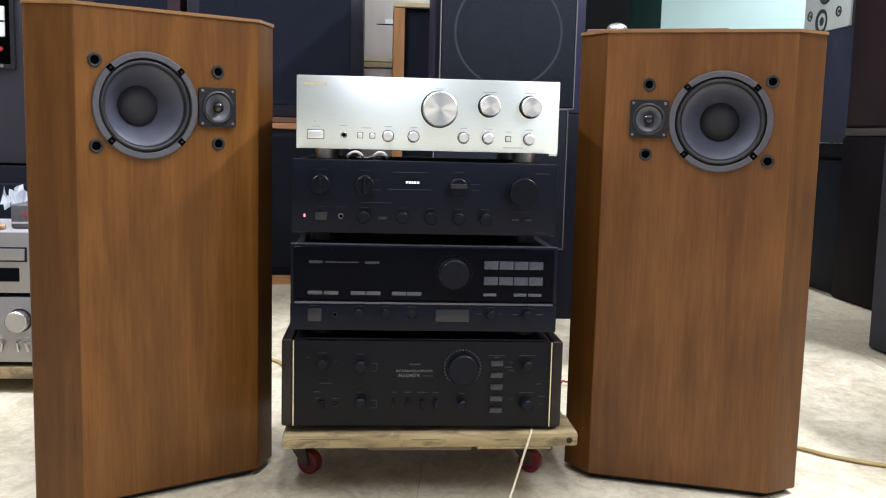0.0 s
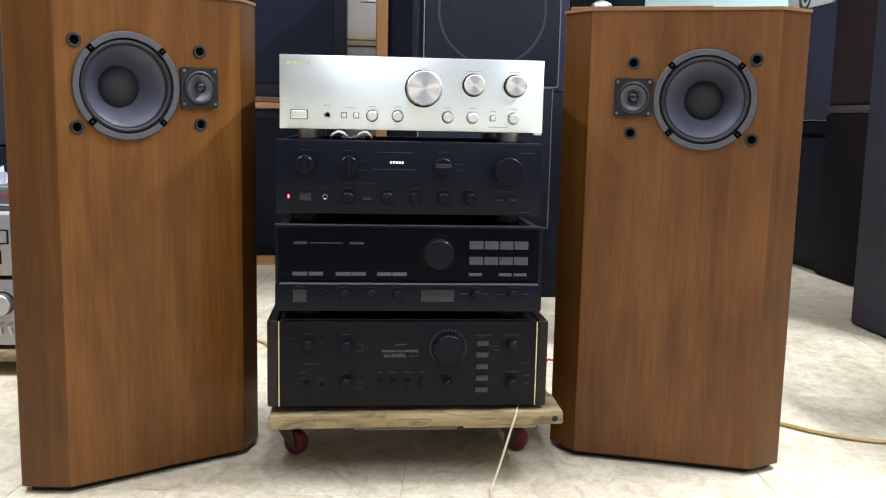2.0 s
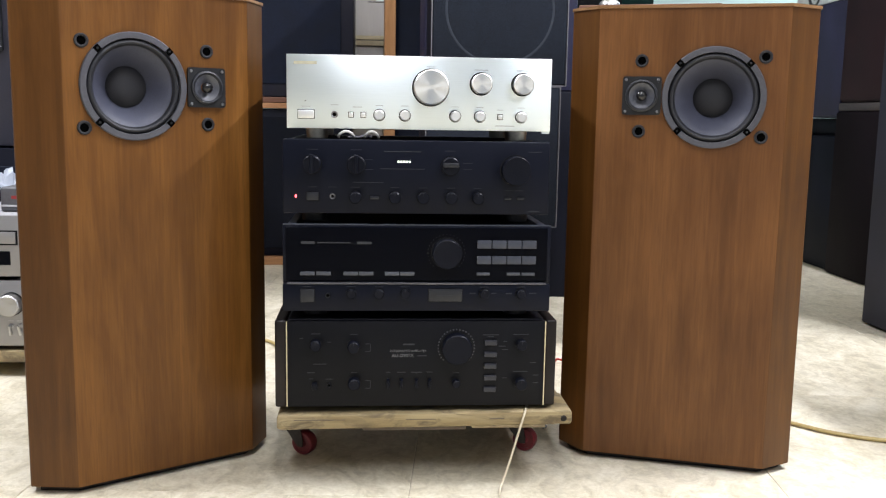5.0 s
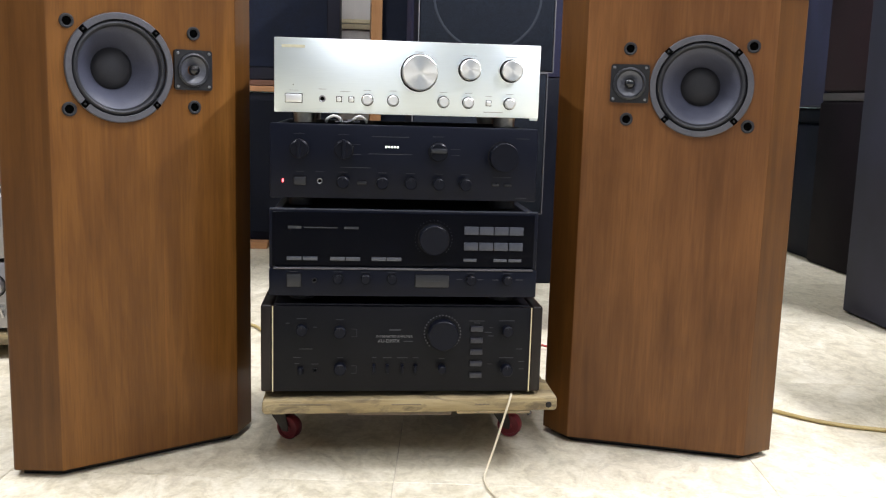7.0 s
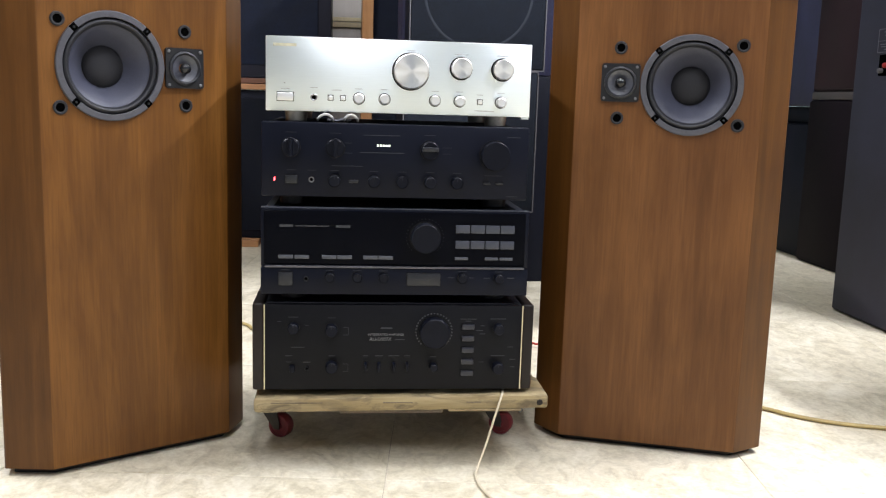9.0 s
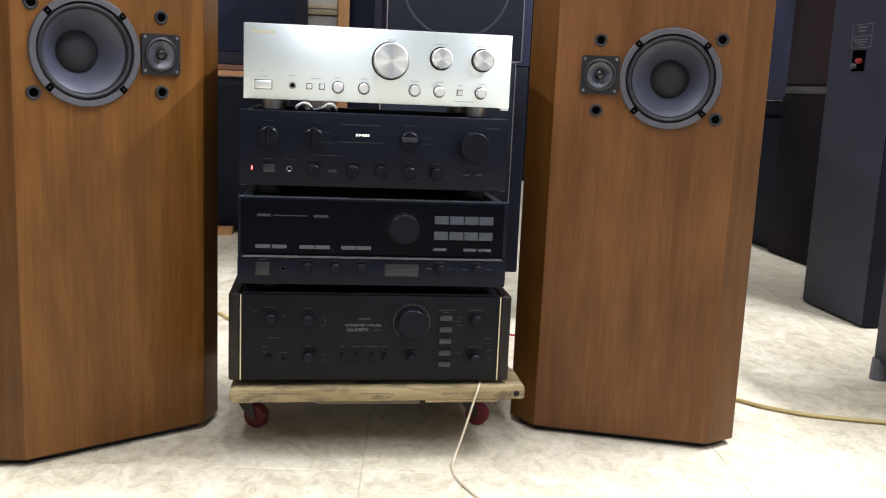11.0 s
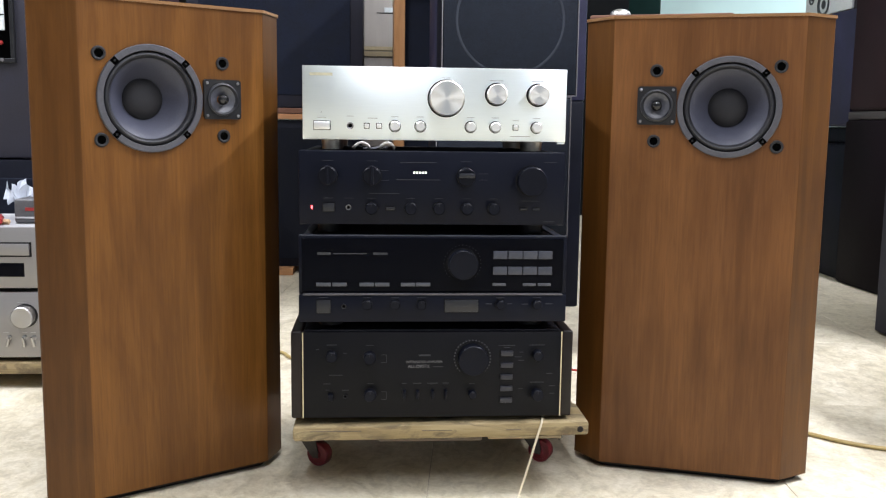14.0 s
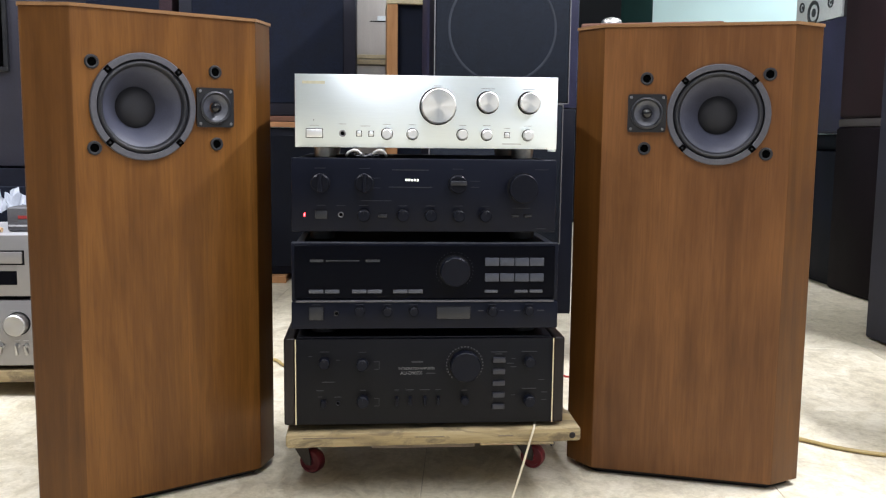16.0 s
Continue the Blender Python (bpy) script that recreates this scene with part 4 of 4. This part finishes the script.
rope = part("cord", sweep([(0.200, 0.02, 0.1300), (0.185, -0.040, 0.1302), (0.179, -0.063, 0.1270), (0.168, -0.069, 0.093), (0.154, -0.072, 0.045), (0.142, -0.079, 0.012), (0.134, -0.105, 0.0033), (0.136, -0.145, 0.0033), (0.146, -0.185, 0.0033), (0.168, -0.235, 0.0033), (0.23, -0.31, 0.0033)], 0.0020), "rope", smooth=True)
tagged(rope, "thin pale cord hanging off the trolley onto the floor", "cord")
c = part("floor_cable", sweep([(0.60, 0.48, 0.005), (0.70, 0.30, 0.005), (0.785, 0.220, 0.005), (0.834, 0.168, 0.005), (0.905, 0.124, 0.005), (1.03, 0.084, 0.005), (1.25, 0.02, 0.005), (1.7, -0.05, 0.005)], 0.0042), "cable", smooth=True)
tagged(c, "yellowed round cable lying across the floor tiles", "cable")
c = part("floor_cable", sweep([(-0.75, 1.12, 0.005), (-0.45, 0.99, 0.005), (-0.355, 0.928, 0.005), (-0.325, 0.872, 0.005), (-0.27, 0.80, 0.005), (-0.1, 0.75, 0.005)], 0.0042), "cable", smooth=True)
tagged(c, "yellowed round cable lying across the floor tiles", "cable")
c = part("red_lead", sweep([(0.386, 0.705, 0.005), (0.392, 0.703, 0.013), (0.402, 0.705, 0.010), (0.43, 0.72, 0.004)], 0.0028), "red_cable", smooth=True)
tagged(c, "short loop of thin red lead on the floor", "cable")
for k, (x, w) in enumerate(((-0.1205, 0.033), (-0.079, 0.029))):
    c = part("signal_lead", sweep([(x - w * 0.40, 0.012, 0.5797), (x - w * 0.36, -0.010, 0.5835), (x - w * 0.2, -0.014, 0.5878), (x, -0.016, 0.5898), (x + w * 0.2, -0.014, 0.5878), (x + w * 0.34, -0.010, 0.5835), (x + w * 0.38, 0.012, 0.5797)], 0.0022), "white_cable", smooth=True)
    tagged(c, "white signal lead looped between two amplifiers", "cable", "white leads")


bm = bmesh.new()
bmesh.ops.create_grid(bm, x_segments=14, y_segments=8, size=0.5)
for v in bm.verts:
    n1 = noise.noise(Vector((v.co.x * 5.0, v.co.y * 4.0, 3.1)))
    v.co = Vector((v.co.x * 0.040, v.co.y * 0.030, 0.0045 + 0.0055 * n1))
low = min(v.co.z for v in bm.verts)
for v in bm.verts:
    v.co.z -= low
bmesh.ops.solidify(bm, geom=bm.faces[:], thickness=0.0004)
bag = part("plastic_bag", bm, "clear_film", smooth=True)
bag.location = (-0.0985, 0.012, 0.5776)
tagged(bag, "small crumpled clear plastic bag lying between two amplifiers", "bag")


# ---- stacked cabinets behind ----
def plain_cabinet(name, label, lo, hi, body, front=None, rim=0.02, face="y", bevel=0.004, group="", recess=0.006):
    """A closed cabinet with its base at lo's height; an optional inset cloth front within a rim."""
    cx, cy = (lo[0] + hi[0]) / 2, (lo[1] + hi[1]) / 2
    c = thing(name, label, "loudspeaker", pose(cx, cy, lo[2]), group)
    l = (lo[0] - cx, lo[1] - cy, 0)
    h = (hi[0] - cx, hi[1] - cy, hi[2] - lo[2])
    part("body", box(l, h, bevel), body, c, "", True)
    if front is None and face == "x":
        part("front_panel", box((l[0] - 0.005, l[1] + 0.006, 0.008), (l[0] + 0.002, h[1] - 0.006, h[2] - 0.006), 0.003), body, c, "", True)
    if front:
        if face == "y":
            part("front_cloth", box((l[0] + rim, l[1] - recess, rim), (h[0] - rim, l[1] + 0.004, h[2] - rim), 0.004), front, c, "dark cloth front")
        else:
            part("front_cloth", box((l[0] - recess, l[1] + rim, rim), (l[0] + 0.004, h[1] - rim, h[2] - rim), 0.004), front, c, "dark cloth front")
    return c


plain_cabinet("stacked_cabinet", "black loudspeaker cabinet with dark cloth front on wooden boards", (-0.86, 2.3, 0.684), (-0.155, 2.72, 1.42), "ash_vinyl", "navy_cloth", 0.05, recess=0.004)
plain_cabinet("stacked_cabinet", "black loudspeaker cabinet standing under wooden boards", (-0.86, 2.3, 0.030), (-0.165, 2.72, 0.634), "black_vinyl", "black_cloth", 0.03, recess=0.004)
plain_cabinet("stacked_cabinet", "tall dark brown cabinet standing in the row behind", (-1.62, 2.32, 0.0), (-0.89, 2.72, 1.46), "brown_vinyl", "navy_cloth", 0.05, recess=0.004)
b = part("wooden_board", box((-0.88, 2.285, 0.6365), (-0.15, 2.74, 0.6585), 0.002), "orange_board")
tagged(b, "orange wooden board between two black cabinets", "board")
b = part("wooden_board", box((-0.88, 2.29, 0.6610), (-0.15, 2.74, 0.6820), 0.002), "brown_board")
tagged(b, "brown wooden board between two black cabinets", "board")
b = part("wooden_board", box((-0.88, 2.24, 0.0), (-0.44, 2.72, 0.028), 0.002), "orange_board")
tagged(b, "orange wooden base board under a black cabinet", "board")

c = plain_cabinet("beige_cabinet", "beige grey metal cabinet with a small white plate", (-0.40, 2.82, 0.932), (0.16, 3.15, 1.60), "beige_metal")
part("name_plate", box((0.055, -0.1685, 0.200), (0.135, -0.1645, 0.222), 0.001), "white_plastic", c, "white name plate")
part("seam", box((0.02, -0.1675, 0.1955), (0.14, -0.1648, 0.1985)), "gap", c)
part("cream_ledge", box((-0.27, -0.180, 0.0), (0.27, -0.1655, 0.022), 0.002), "cream", c, "cream moulded ledge")
part("cream_ledge", box((-0.27, -0.176, 0.027), (0.27, -0.1655, 0.045), 0.002), "cream", c)
plain_cabinet("beige_cabinet", "beige grey metal cabinet standing on the floor", (-0.40, 2.82, 0.0), (0.16, 3.15, 0.929), "beige_metal")


def framed_cabinet():
    c = thing("framed_loudspeaker", "orange teak loudspeaker with recessed black cloth front", "loudspeaker", pose(0.21, 2.2, 0))
    for s in (-1, 1):
        part("side_panel", box((s * 0.240, 0.0, 0.0), (s * 0.197, 0.38, 1.125), 0.003), "orange_wood", c, "orange teak side panel")
    part("top_panel", box((-0.242, -0.004, 1.126), (0.242, 0.38, 1.146), 0.003), "cream", c, "pale top panel")
    part("front_cloth", box((-0.1965, 0.020, 0.02), (0.1965, 0.34, 1.125)), "navy_cloth", c, "black cloth front")
    return c


framed_cabinet()

# two pale-edged loudspeakers one above the other
def edged_loudspeaker(lo, hi, label, ring=None):
    cx = (lo[0] + hi[0]) / 2
    c = thing("grille_loudspeaker", label, "loudspeaker", pose(cx, lo[1], lo[2]))
    w, d, h = (hi[0] - lo[0]) / 2, hi[1] - lo[1], hi[2] - lo[2]
    part("body", box((-w, 0.006, 0), (w, d, h), 0.003), "black_vinyl", c)
    part("grille", box((-w + 0.004, -0.006, 0.004), (w - 0.004, 0.008, h - 0.004), 0.003), "grey_cloth", c, "charcoal cloth grille", True)
    for s in (-1, 1):
        part("edge_trim", box((s * w - 0.0015, -0.004, 0), (s * w + 0.0015, 0.006, h)), "pale_edge", c, "thin pale edge trim")
    for z in (0.0, h):
        part("edge_trim", box((-w, -0.004, z - 0.0015), (w, 0.006, z + 0.0015)), "pale_edge", c)
    if ring:
        r = lathe([(ring[2] - 0.0042, -0.0058), (ring[2] - 0.0020, -0.0066), (ring[2] + 0.0020, -0.0066), (ring[2] + 0.0042, -0.0058)], ring[0] - cx, ring[1] - lo[2], 72, True)
        part("dust_ring", r, "dust", c, "faint dusty ring pressed into the cloth")
    return c


edged_loudspeaker((0.099, 1.30, 0.7140), (0.514, 1.56, 1.20), "dark loudspeaker with charcoal grille and faint dusty ring", (0.305, 0.938, 0.163))
edged_loudspeaker((0.085, 1.30, 0.277), (0.498, 1.56, 0.7105), "dark pale-edged loudspeaker beneath a larger grille loudspeaker")
plain_cabinet("cabinet_base", "low black cabinet on the floor carrying stacked loudspeakers", (0.10, 1.34, 0.0), (0.455, 1.56, 0.2745), "black_vinyl")
plain_cabinet("tall_cabinet", "black floor cabinet behind the stacked grille loudspeakers", (0.10, 1.572, 0.0), (0.600, 2.02, 0.706), "black_vinyl", bevel=0.006)
plain_cabinet("tall_cabinet", "blue-black cabinet stacked on a black floor cabinet", (0.10, 1.575, 0.7075), (0.603, 2.02, 1.40), "blue_vinyl", bevel=0.006)

# brown cabinet with a metal lid behind the reddish loudspeaker
c = plain_cabinet("brown_cabinet", "red-brown wooden cabinet half hidden behind the loudspeaker", (0.0, 0.0, 0.0), (0.36, 0.26, 0.909), "brown_board")
c.matrix_world = pose(0.458, 0.90, 0, 0, 0, -20) @ Matrix.Translation((0.18, 0.13, 0))
bm = lathe([(0.027, 0.0), (0.0275, -0.006), (0.024, -0.013), (0.016, -0.018), (0.006, -0.0205), (0.0, -0.021)], 0, 0, 40)
bmesh.ops.transform(bm, verts=bm.verts, matrix=pose(0, 0, 0, -90, 0, 0))
lid = part("metal_lid", bm, "chrome", None, smooth=True)
lid.matrix_world = pose(0.545, 0.925, 0.9095)
tagged(lid, "small domed chrome lid resting on a brown cabinet", "lid")

# far cabinet against the wall, and a block for the wall's shade
plain_cabinet("far_cabinet", "tall black cabinet against the pale teal wall", (0.90, 4.9, 0.0), (1.64, 5.5, 2.3), "far_black")
# Dark green block gives the shaded stretch of teal wall its colour.
plain_cabinet("far_cabinet", "tall dark green block standing in for shade on the teal wall", (1.65, 4.95, 0.0), (1.88, 5.5, 2.3), "shaded_wall_green")

# row of cabinets along the side aisle, fronts towards the open floor
plain_cabinet("aisle_cabinet", "dark umber loudspeaker cabinet standing on the floor tiles", (1.80, 1.74, 0.0), (2.30, 2.105, 0.661), "umber_vinyl", face="x", bevel=0.01)
b = part("taupe_shelf", box((1.805, 1.72, 0.6625), (2.32, 2.108, 0.695), 0.006), "taupe", smooth=True)
tagged(b, "taupe shelf board between two dark brown cabinets", "board")
plain_cabinet("aisle_cabinet", "dark brown loudspeaker cabinet stacked on a taupe shelf board", (1.81, 1.73, 0.6965), (2.30, 2.105, 1.45), "brown_vinyl", face="x", bevel=0.01)
plain_cabinet("aisle_cabinet", "black loudspeaker cabinet on the floor under a blue-black one", (1.83, 2.115, 0.0), (2.32, 2.62, 0.563), "black_vinyl", face="x", bevel=0.008)
plain_cabinet("aisle_cabinet", "low black spacer cabinet beneath a blue-black loudspeaker", (1.86, 2.14, 0.565), (2.30, 2.60, 0.634), "black_vinyl", face="x", bevel=0.006)
plain_cabinet("aisle_cabinet", "blue-black loudspeaker cabinet stacked in the aisle row", (1.83, 2.128, 0.636), (2.30, 2.62, 1.112), "blue_vinyl", face="x", bevel=0.008)


def white_loudspeaker():
    c = thing("white_loudspeaker", "white loudspeaker with dark drivers on a blue-black cabinet", "loudspeaker", pose(1.84, 2.40, 1.1135))
    part("body", box((0.004, -0.20, 0.0), (0.30, 0.20, 0.42), 0.006), "grey_plastic", c)
    part("front_baffle", box((-0.008, -0.205, 0.0), (0.006, 0.205, 0.42), 0.004), "white_plastic", c, "white front baffle", True)
    for y, z, r in ((0.035, 0.045, 0.052), (0.01, 0.175, 0.060), (-0.115, 0.07, 0.022), (-0.115, 0.19, 0.022), (0.145, 0.08, 0.022), (0.02, 0.32, 0.055)):
        bm = lathe([(r, 0.0), (r, -0.004), (r * 0.88, -0.005), (r * 0.8, -0.001), (r * 0.4, 0.004), (r * 0.35, -0.001), (0, -0.003)], 0, 0, 36)
        bmesh.ops.transform(bm, verts=bm.verts, matrix=pose(-0.0085, y, z, 0, 0, -90))
        part("driver", bm, "driver_grey", c, "dark round driver", True)
    return c


white_loudspeaker()


def rear_panel_loudspeaker():
    c = thing("tall_loudspeaker", "tall black ash loudspeaker showing its rear panel and terminal", "loudspeaker", pose(1.447, 0.832, 0))
    part("body", box((0.0, 0.0, 0.004), (0.40, 0.333, 1.22), 0.005), "black_vinyl", c, "", True)
    part("rear_panel", box((-0.003, 0.004, 0.008), (0.002, 0.329, 1.216), 0.002), "grey_ash", c, "scuffed black rear panel")
    y0, y1, z0, z1 = 0.118, 0.218, 0.790, 0.857
    lab = bmesh.new()
    for a, d, e, g in ((y0, y0 + 0.0015, z0, z1), (y1 - 0.0015, y1, z0, z1), (y0, y1, z0, z0 + 0.0015), (y0, y1, z1 - 0.0015, z1), (y0, y1, 0.822, 0.8235), (0.145, 0.190, 0.846, 0.850), (0.150, 0.186, 0.836, 0.8395), (0.135, 0.205, 0.812, 0.8145), (0.140, 0.200, 0.805, 0.8075), (0.155, 0.185, 0.797, 0.7995)):
        box((-0.0042, a, e), (-0.0028, d, g), bm=lab)
    legend(part("rating_plate", lab, "pale_print", c, "printed rating plate with unreadable lines"))
    tb = part("terminal_cup", box((-0.006, 0.138, 0.724), (-0.0005, 0.202, 0.784), 0.004), "blackhole", c, "recessed black terminal cup")
    bm = lathe([(0.0, -0.016), (0.006, -0.015), (0.0075, -0.011), (0.0075, 0.0)], 0, 0, 20)
    bmesh.ops.transform(bm, verts=bm.verts, matrix=pose(-0.005, 0.155, 0.752, 0, 0, -90))
    part("red_post", bm, "red_box", tb, "red binding post", True)
    bm = lathe([(0.0, -0.014), (0.006, -0.013), (0.0075, -0.010), (0.0075, 0.0)], 0, 0, 20)
    bmesh.ops.transform(bm, verts=bm.verts, matrix=pose(-0.005, 0.182, 0.738, 0, 0, -90))
    part("grey_post", bm, "grey_plastic", tb, "", True)
    return c


rear_panel_loudspeaker()


def footed_loudspeaker():
    c = thing("footed_loudspeaker", "black loudspeaker raised on grey round feet beside the aisle", "loudspeaker", pose(1.195, 0.03, 0))
    part("body", box((0.0, 0.0, 0.040), (0.36, 0.36, 1.05), 0.006), "grey_ash", c, "", True)
    for x in (0.02, 0.33):
        for y in (0.03, 0.345):
            bm = bmesh.new()
            bmesh.ops.create_cone(bm, cap_ends=True, segments=24, radius1=0.019, radius2=0.017, depth=0.05, matrix=Matrix.Translation((x - 0.012, y, 0.025)))
            part("foot", bm, "grey_plastic", c, "grey round foot", True)
    return c


footed_loudspeaker()


# ---- low rack with silver components ----
def low_rack():
    r = thing("low_rack_board", "low pine board on small casters carrying silver components", "trolley", pose(-1.09, 0.62, 0))
    part("board", box((-0.27, -0.012, 0.035), (0.27, 0.42, 0.0615), 0.003), "pine", r, "", True)
    for x in (-0.22, 0.20):
        for y in (0.10, 0.36):
            w = lathe([(0.008, -0.009), (0.016, -0.009), (0.0175, -0.006), (0.0175, 0.006), (0.016, 0.009), (0.008, 0.009)], x, 0.0175, 24, True, y0=y)
            part("wheel", w, "plastic", r, "black wheel", True)
            part("wheel_bracket", box((x - 0.012, y - 0.014, 0.020), (x + 0.012, y - 0.011, 0.035)), "zinc", r)
    return r


low_rack()


def rack_amplifier():
    a = thing("silver_amplifier", "silver amplifier with a large round knob and toggle switches", "amplifier", pose(-1.08, 0.62, 0.0620))
    part("cover", box((-0.215, 0.010, 0.011), (0.215, 0.36, 0.163), 0.002), "grey_plastic", a)
    part("front_panel", box((-0.218, -0.004, 0.011), (0.218, 0.010, 0.164), 0.0015), "silver_panel", a, "brushed silver front panel", True)
    knob(a, 0.176, 0.110, 0.0250, 0.030, -0.004, "turned", seg=56, label="large turned silver knob", chamfer=0.1)
    knob(a, 0.060, 0.110, 0.0180, 0.024, -0.004, "turned", seg=40)
    for x, lean in ((0.137, 24), (0.172, 4), (0.193, -4)):
        part("switch_collar", lathe([(0.0058, 0.0), (0.0058, -0.003), (0.0030, -0.004), (0.0, -0.004)], x, 0.058, 20, y0=-0.004), "turned", a, "", True)
        bm = bmesh.new()
        bmesh.ops.create_cone(bm, cap_ends=True, segments=16, radius1=0.0042, radius2=0.0022, depth=0.026, matrix=pose(x, -0.014, 0.050, 28, lean, 0))
        part("toggle_switch", bm, "turned", a, "tapered metal toggle lever", True)
    legend(part("printed_legend", bars([(0.172, 0.070, 0.012, 0.0012), (0.191, 0.070, 0.012, 0.0012), (0.130, 0.070, 0.012, 0.0012), (0.169, 0.140, 0.02, 0.0012)], -0.004), "grey_print", a))
    feet(a, (-0.17, 0.17), (0.05, 0.30), 0.0, 0.011, 0.018, "plastic")
    return a


rack_amplifier()


def disc_player():
    a = thing("disc_player", "silver disc player with closed tray on a silver amplifier", "disc player", pose(-1.085, 0.62, 0.2265))
    part("cover", box((-0.212, 0.010, 0.0095), (0.212, 0.33, 0.149), 0.002), "pale_cover", a, "pale metal cover")
    part("front_panel", box((-0.215, -0.004, 0.0095), (0.215, 0.010, 0.1495), 0.0015), "silver_panel", a, "brushed silver front panel", True)
    part("tray_recess", box((0.020, -0.0052, 0.082), (0.201, -0.003, 0.116), 0.001), "gap", a)
    part("disc_tray", box((0.024, -0.010, 0.086), (0.197, -0.004, 0.1125), 0.0012), "silver_panel", a, "closed silver disc tray", True)
    part("display", box((0.000, -0.0056, 0.036), (0.183, -0.003, 0.068), 0.001), "panel_gloss", a, "dark display window")
    feet(a, (-0.17, 0.17), (0.05, 0.28), 0.0, 0.0095, 0.018, "plastic")
    return a


disc_player()

# oddments on the disc player
Z = 0.3765
c = thing("tool_box", "grey plastic meter case with a red mark", "case", pose(-0.915, 0.73, Z))
part("case", box((-0.036, -0.03, 0.0), (0.045, 0.05, 0.058), 0.006, 3), "grey_plastic", c, "", True)
part("red_mark", box((-0.010, -0.0312, 0.030), (0.012, -0.0296, 0.038), 0.0005), "red_box", c, "red printed mark")
part("strip", box((-0.034, -0.0318, 0.012), (0.042, -0.0296, 0.016)), "grey_print", c)
bm = bmesh.new()
bmesh.ops.create_grid(bm, x_segments=16, y_segments=12, size=0.5)
for v in bm.verts:
    n1 = noise.noise(Vector((v.co.x * 4.1, v.co.y * 4.3, 1.7)))
    n2 = noise.noise(Vector((v.co.x * 9.3, v.co.y * 8.1, 6.2)))
    v.co = Vector((v.co.x * 0.11, v.co.y * 0.09 + 0.02 * n2, 0.040 + 0.045 * n1 + 0.016 * n2 - 0.04 * v.co.x))
lowest = min(v.co.z for v in bm.verts)
for v in bm.verts:
    v.co.z -= lowest
bmesh.ops.solidify(bm, geom=bm.faces[:], thickness=0.001)
p = part("crumpled_paper", bm, "paper", smooth=True)
p.location = (-0.955, 0.84, Z + 0.001)
tagged(p, "crumpled white wrapping paper lying on the disc player", "paper")
c = thing("screwdriver", "screwdriver with a red handle lying on the disc player", "tool", pose(-0.985, 0.70, Z + 0.009, 0, 0, 20))
h = lathe([(0.0, -0.045), (0.007, -0.044), (0.009, -0.02), (0.007, 0.02), (0.009, 0.04), (0.0, 0.045)], 0, 0, 20)
part("handle", h, "red_box", c, "", True)
part("shaft", lathe([(0.0025, 0.04), (0.0025, 0.13), (0.0, 0.131)], 0, 0, 12), "zinc", c)
c = part("tan_stick", sweep([(-1.10, 0.69, Z + 0.006), (-1.00, 0.685, Z + 0.006), (-0.955, 0.68, Z + 0.006)], 0.006), "tan", smooth=True)
tagged(c, "short tan wooden stick lying on the disc player", "tool")


def framed_black_cabinet():
    c = thing("black_cabinet", "black cabinet with a framed recess and bright inset", "loudspeaker", pose(-1.30, 1.15, 0.512))
    part("body", box((-0.32, 0.0, 0.0), (0.30, 0.40, 0.75), 0.006), "slate_vinyl", c, "", True)
    part("recess", box((-0.26, -0.003, 0.275), (0.195, 0.002, 0.62), 0.002), "blackhole", c)
    for lo, hi in (((-0.27, 0.264), (0.205, 0.276)), ((-0.27, 0.615), (0.205, 0.627)), ((-0.27, 0.276), (-0.258, 0.615)), ((0.193, 0.276), (0.205, 0.615))):
        part("frame_bar", box((lo[0], -0.014, lo[1]), (hi[0], 0.0, hi[1]), 0.002), "plastic", c)
    part("inset_plate", box((0.02, -0.008, 0.352), (0.178, -0.002, 0.435), 0.002), "white_plastic", c, "pale inset plate")
    part("plate_slot", box((0.02, -0.0088, 0.392), (0.178, -0.0075, 0.396)), "gap", c)
    part("red_knob", lathe([(0.0, -0.012), (0.006, -0.011), (0.007, 0.0)], 0.165, 0.318, 20), "red_box", c, "", True)
    for x in (-0.23, -0.05, 0.12, 0.17):
        part("screw", lathe([(0.0, -0.0165), (0.005, -0.0155), (0.005, -0.012)], x, 0.272, 12), "screw", c)
    return c


framed_black_cabinet()
plain_cabinet("black_cabinet", "black floor cabinet behind the silver components", (-1.62, 1.13, 0.0), (-0.99, 1.55, 0.508), "black_vinyl", "navy_cloth", 0.05)

# ---- floor tiles ----
TS, TURN = 0.629, -5.95
ORIG = (-0.0162, -0.1062)
me = bpy.data.meshes.new("tile")
tb = bmesh.new()
g = 0.0007
box((g, g, -0.008), (TS - g, TS - g, 0.0), 0.0008, 1, tb)
tb.to_mesh(me)
tb.free()
me.materials.append(M["tile"])
rot = pose(ORIG[0], ORIG[1], 0, 0, 0, TURN)
for i in range(-9, 9):
    for j in range(-9, 11):
        m = rot @ Matrix.Translation((i * TS, j * TS, 0))
        ctr = m @ Vector((TS / 2, TS / 2, 0))
        if RX0 + 0.23 < ctr.x < RX1 - 0.23 and RY0 + 0.23 < ctr.y < RY1 - 0.23:
            ob = new("tile", me)
            ob.parent = floor
            ob.matrix_world = m
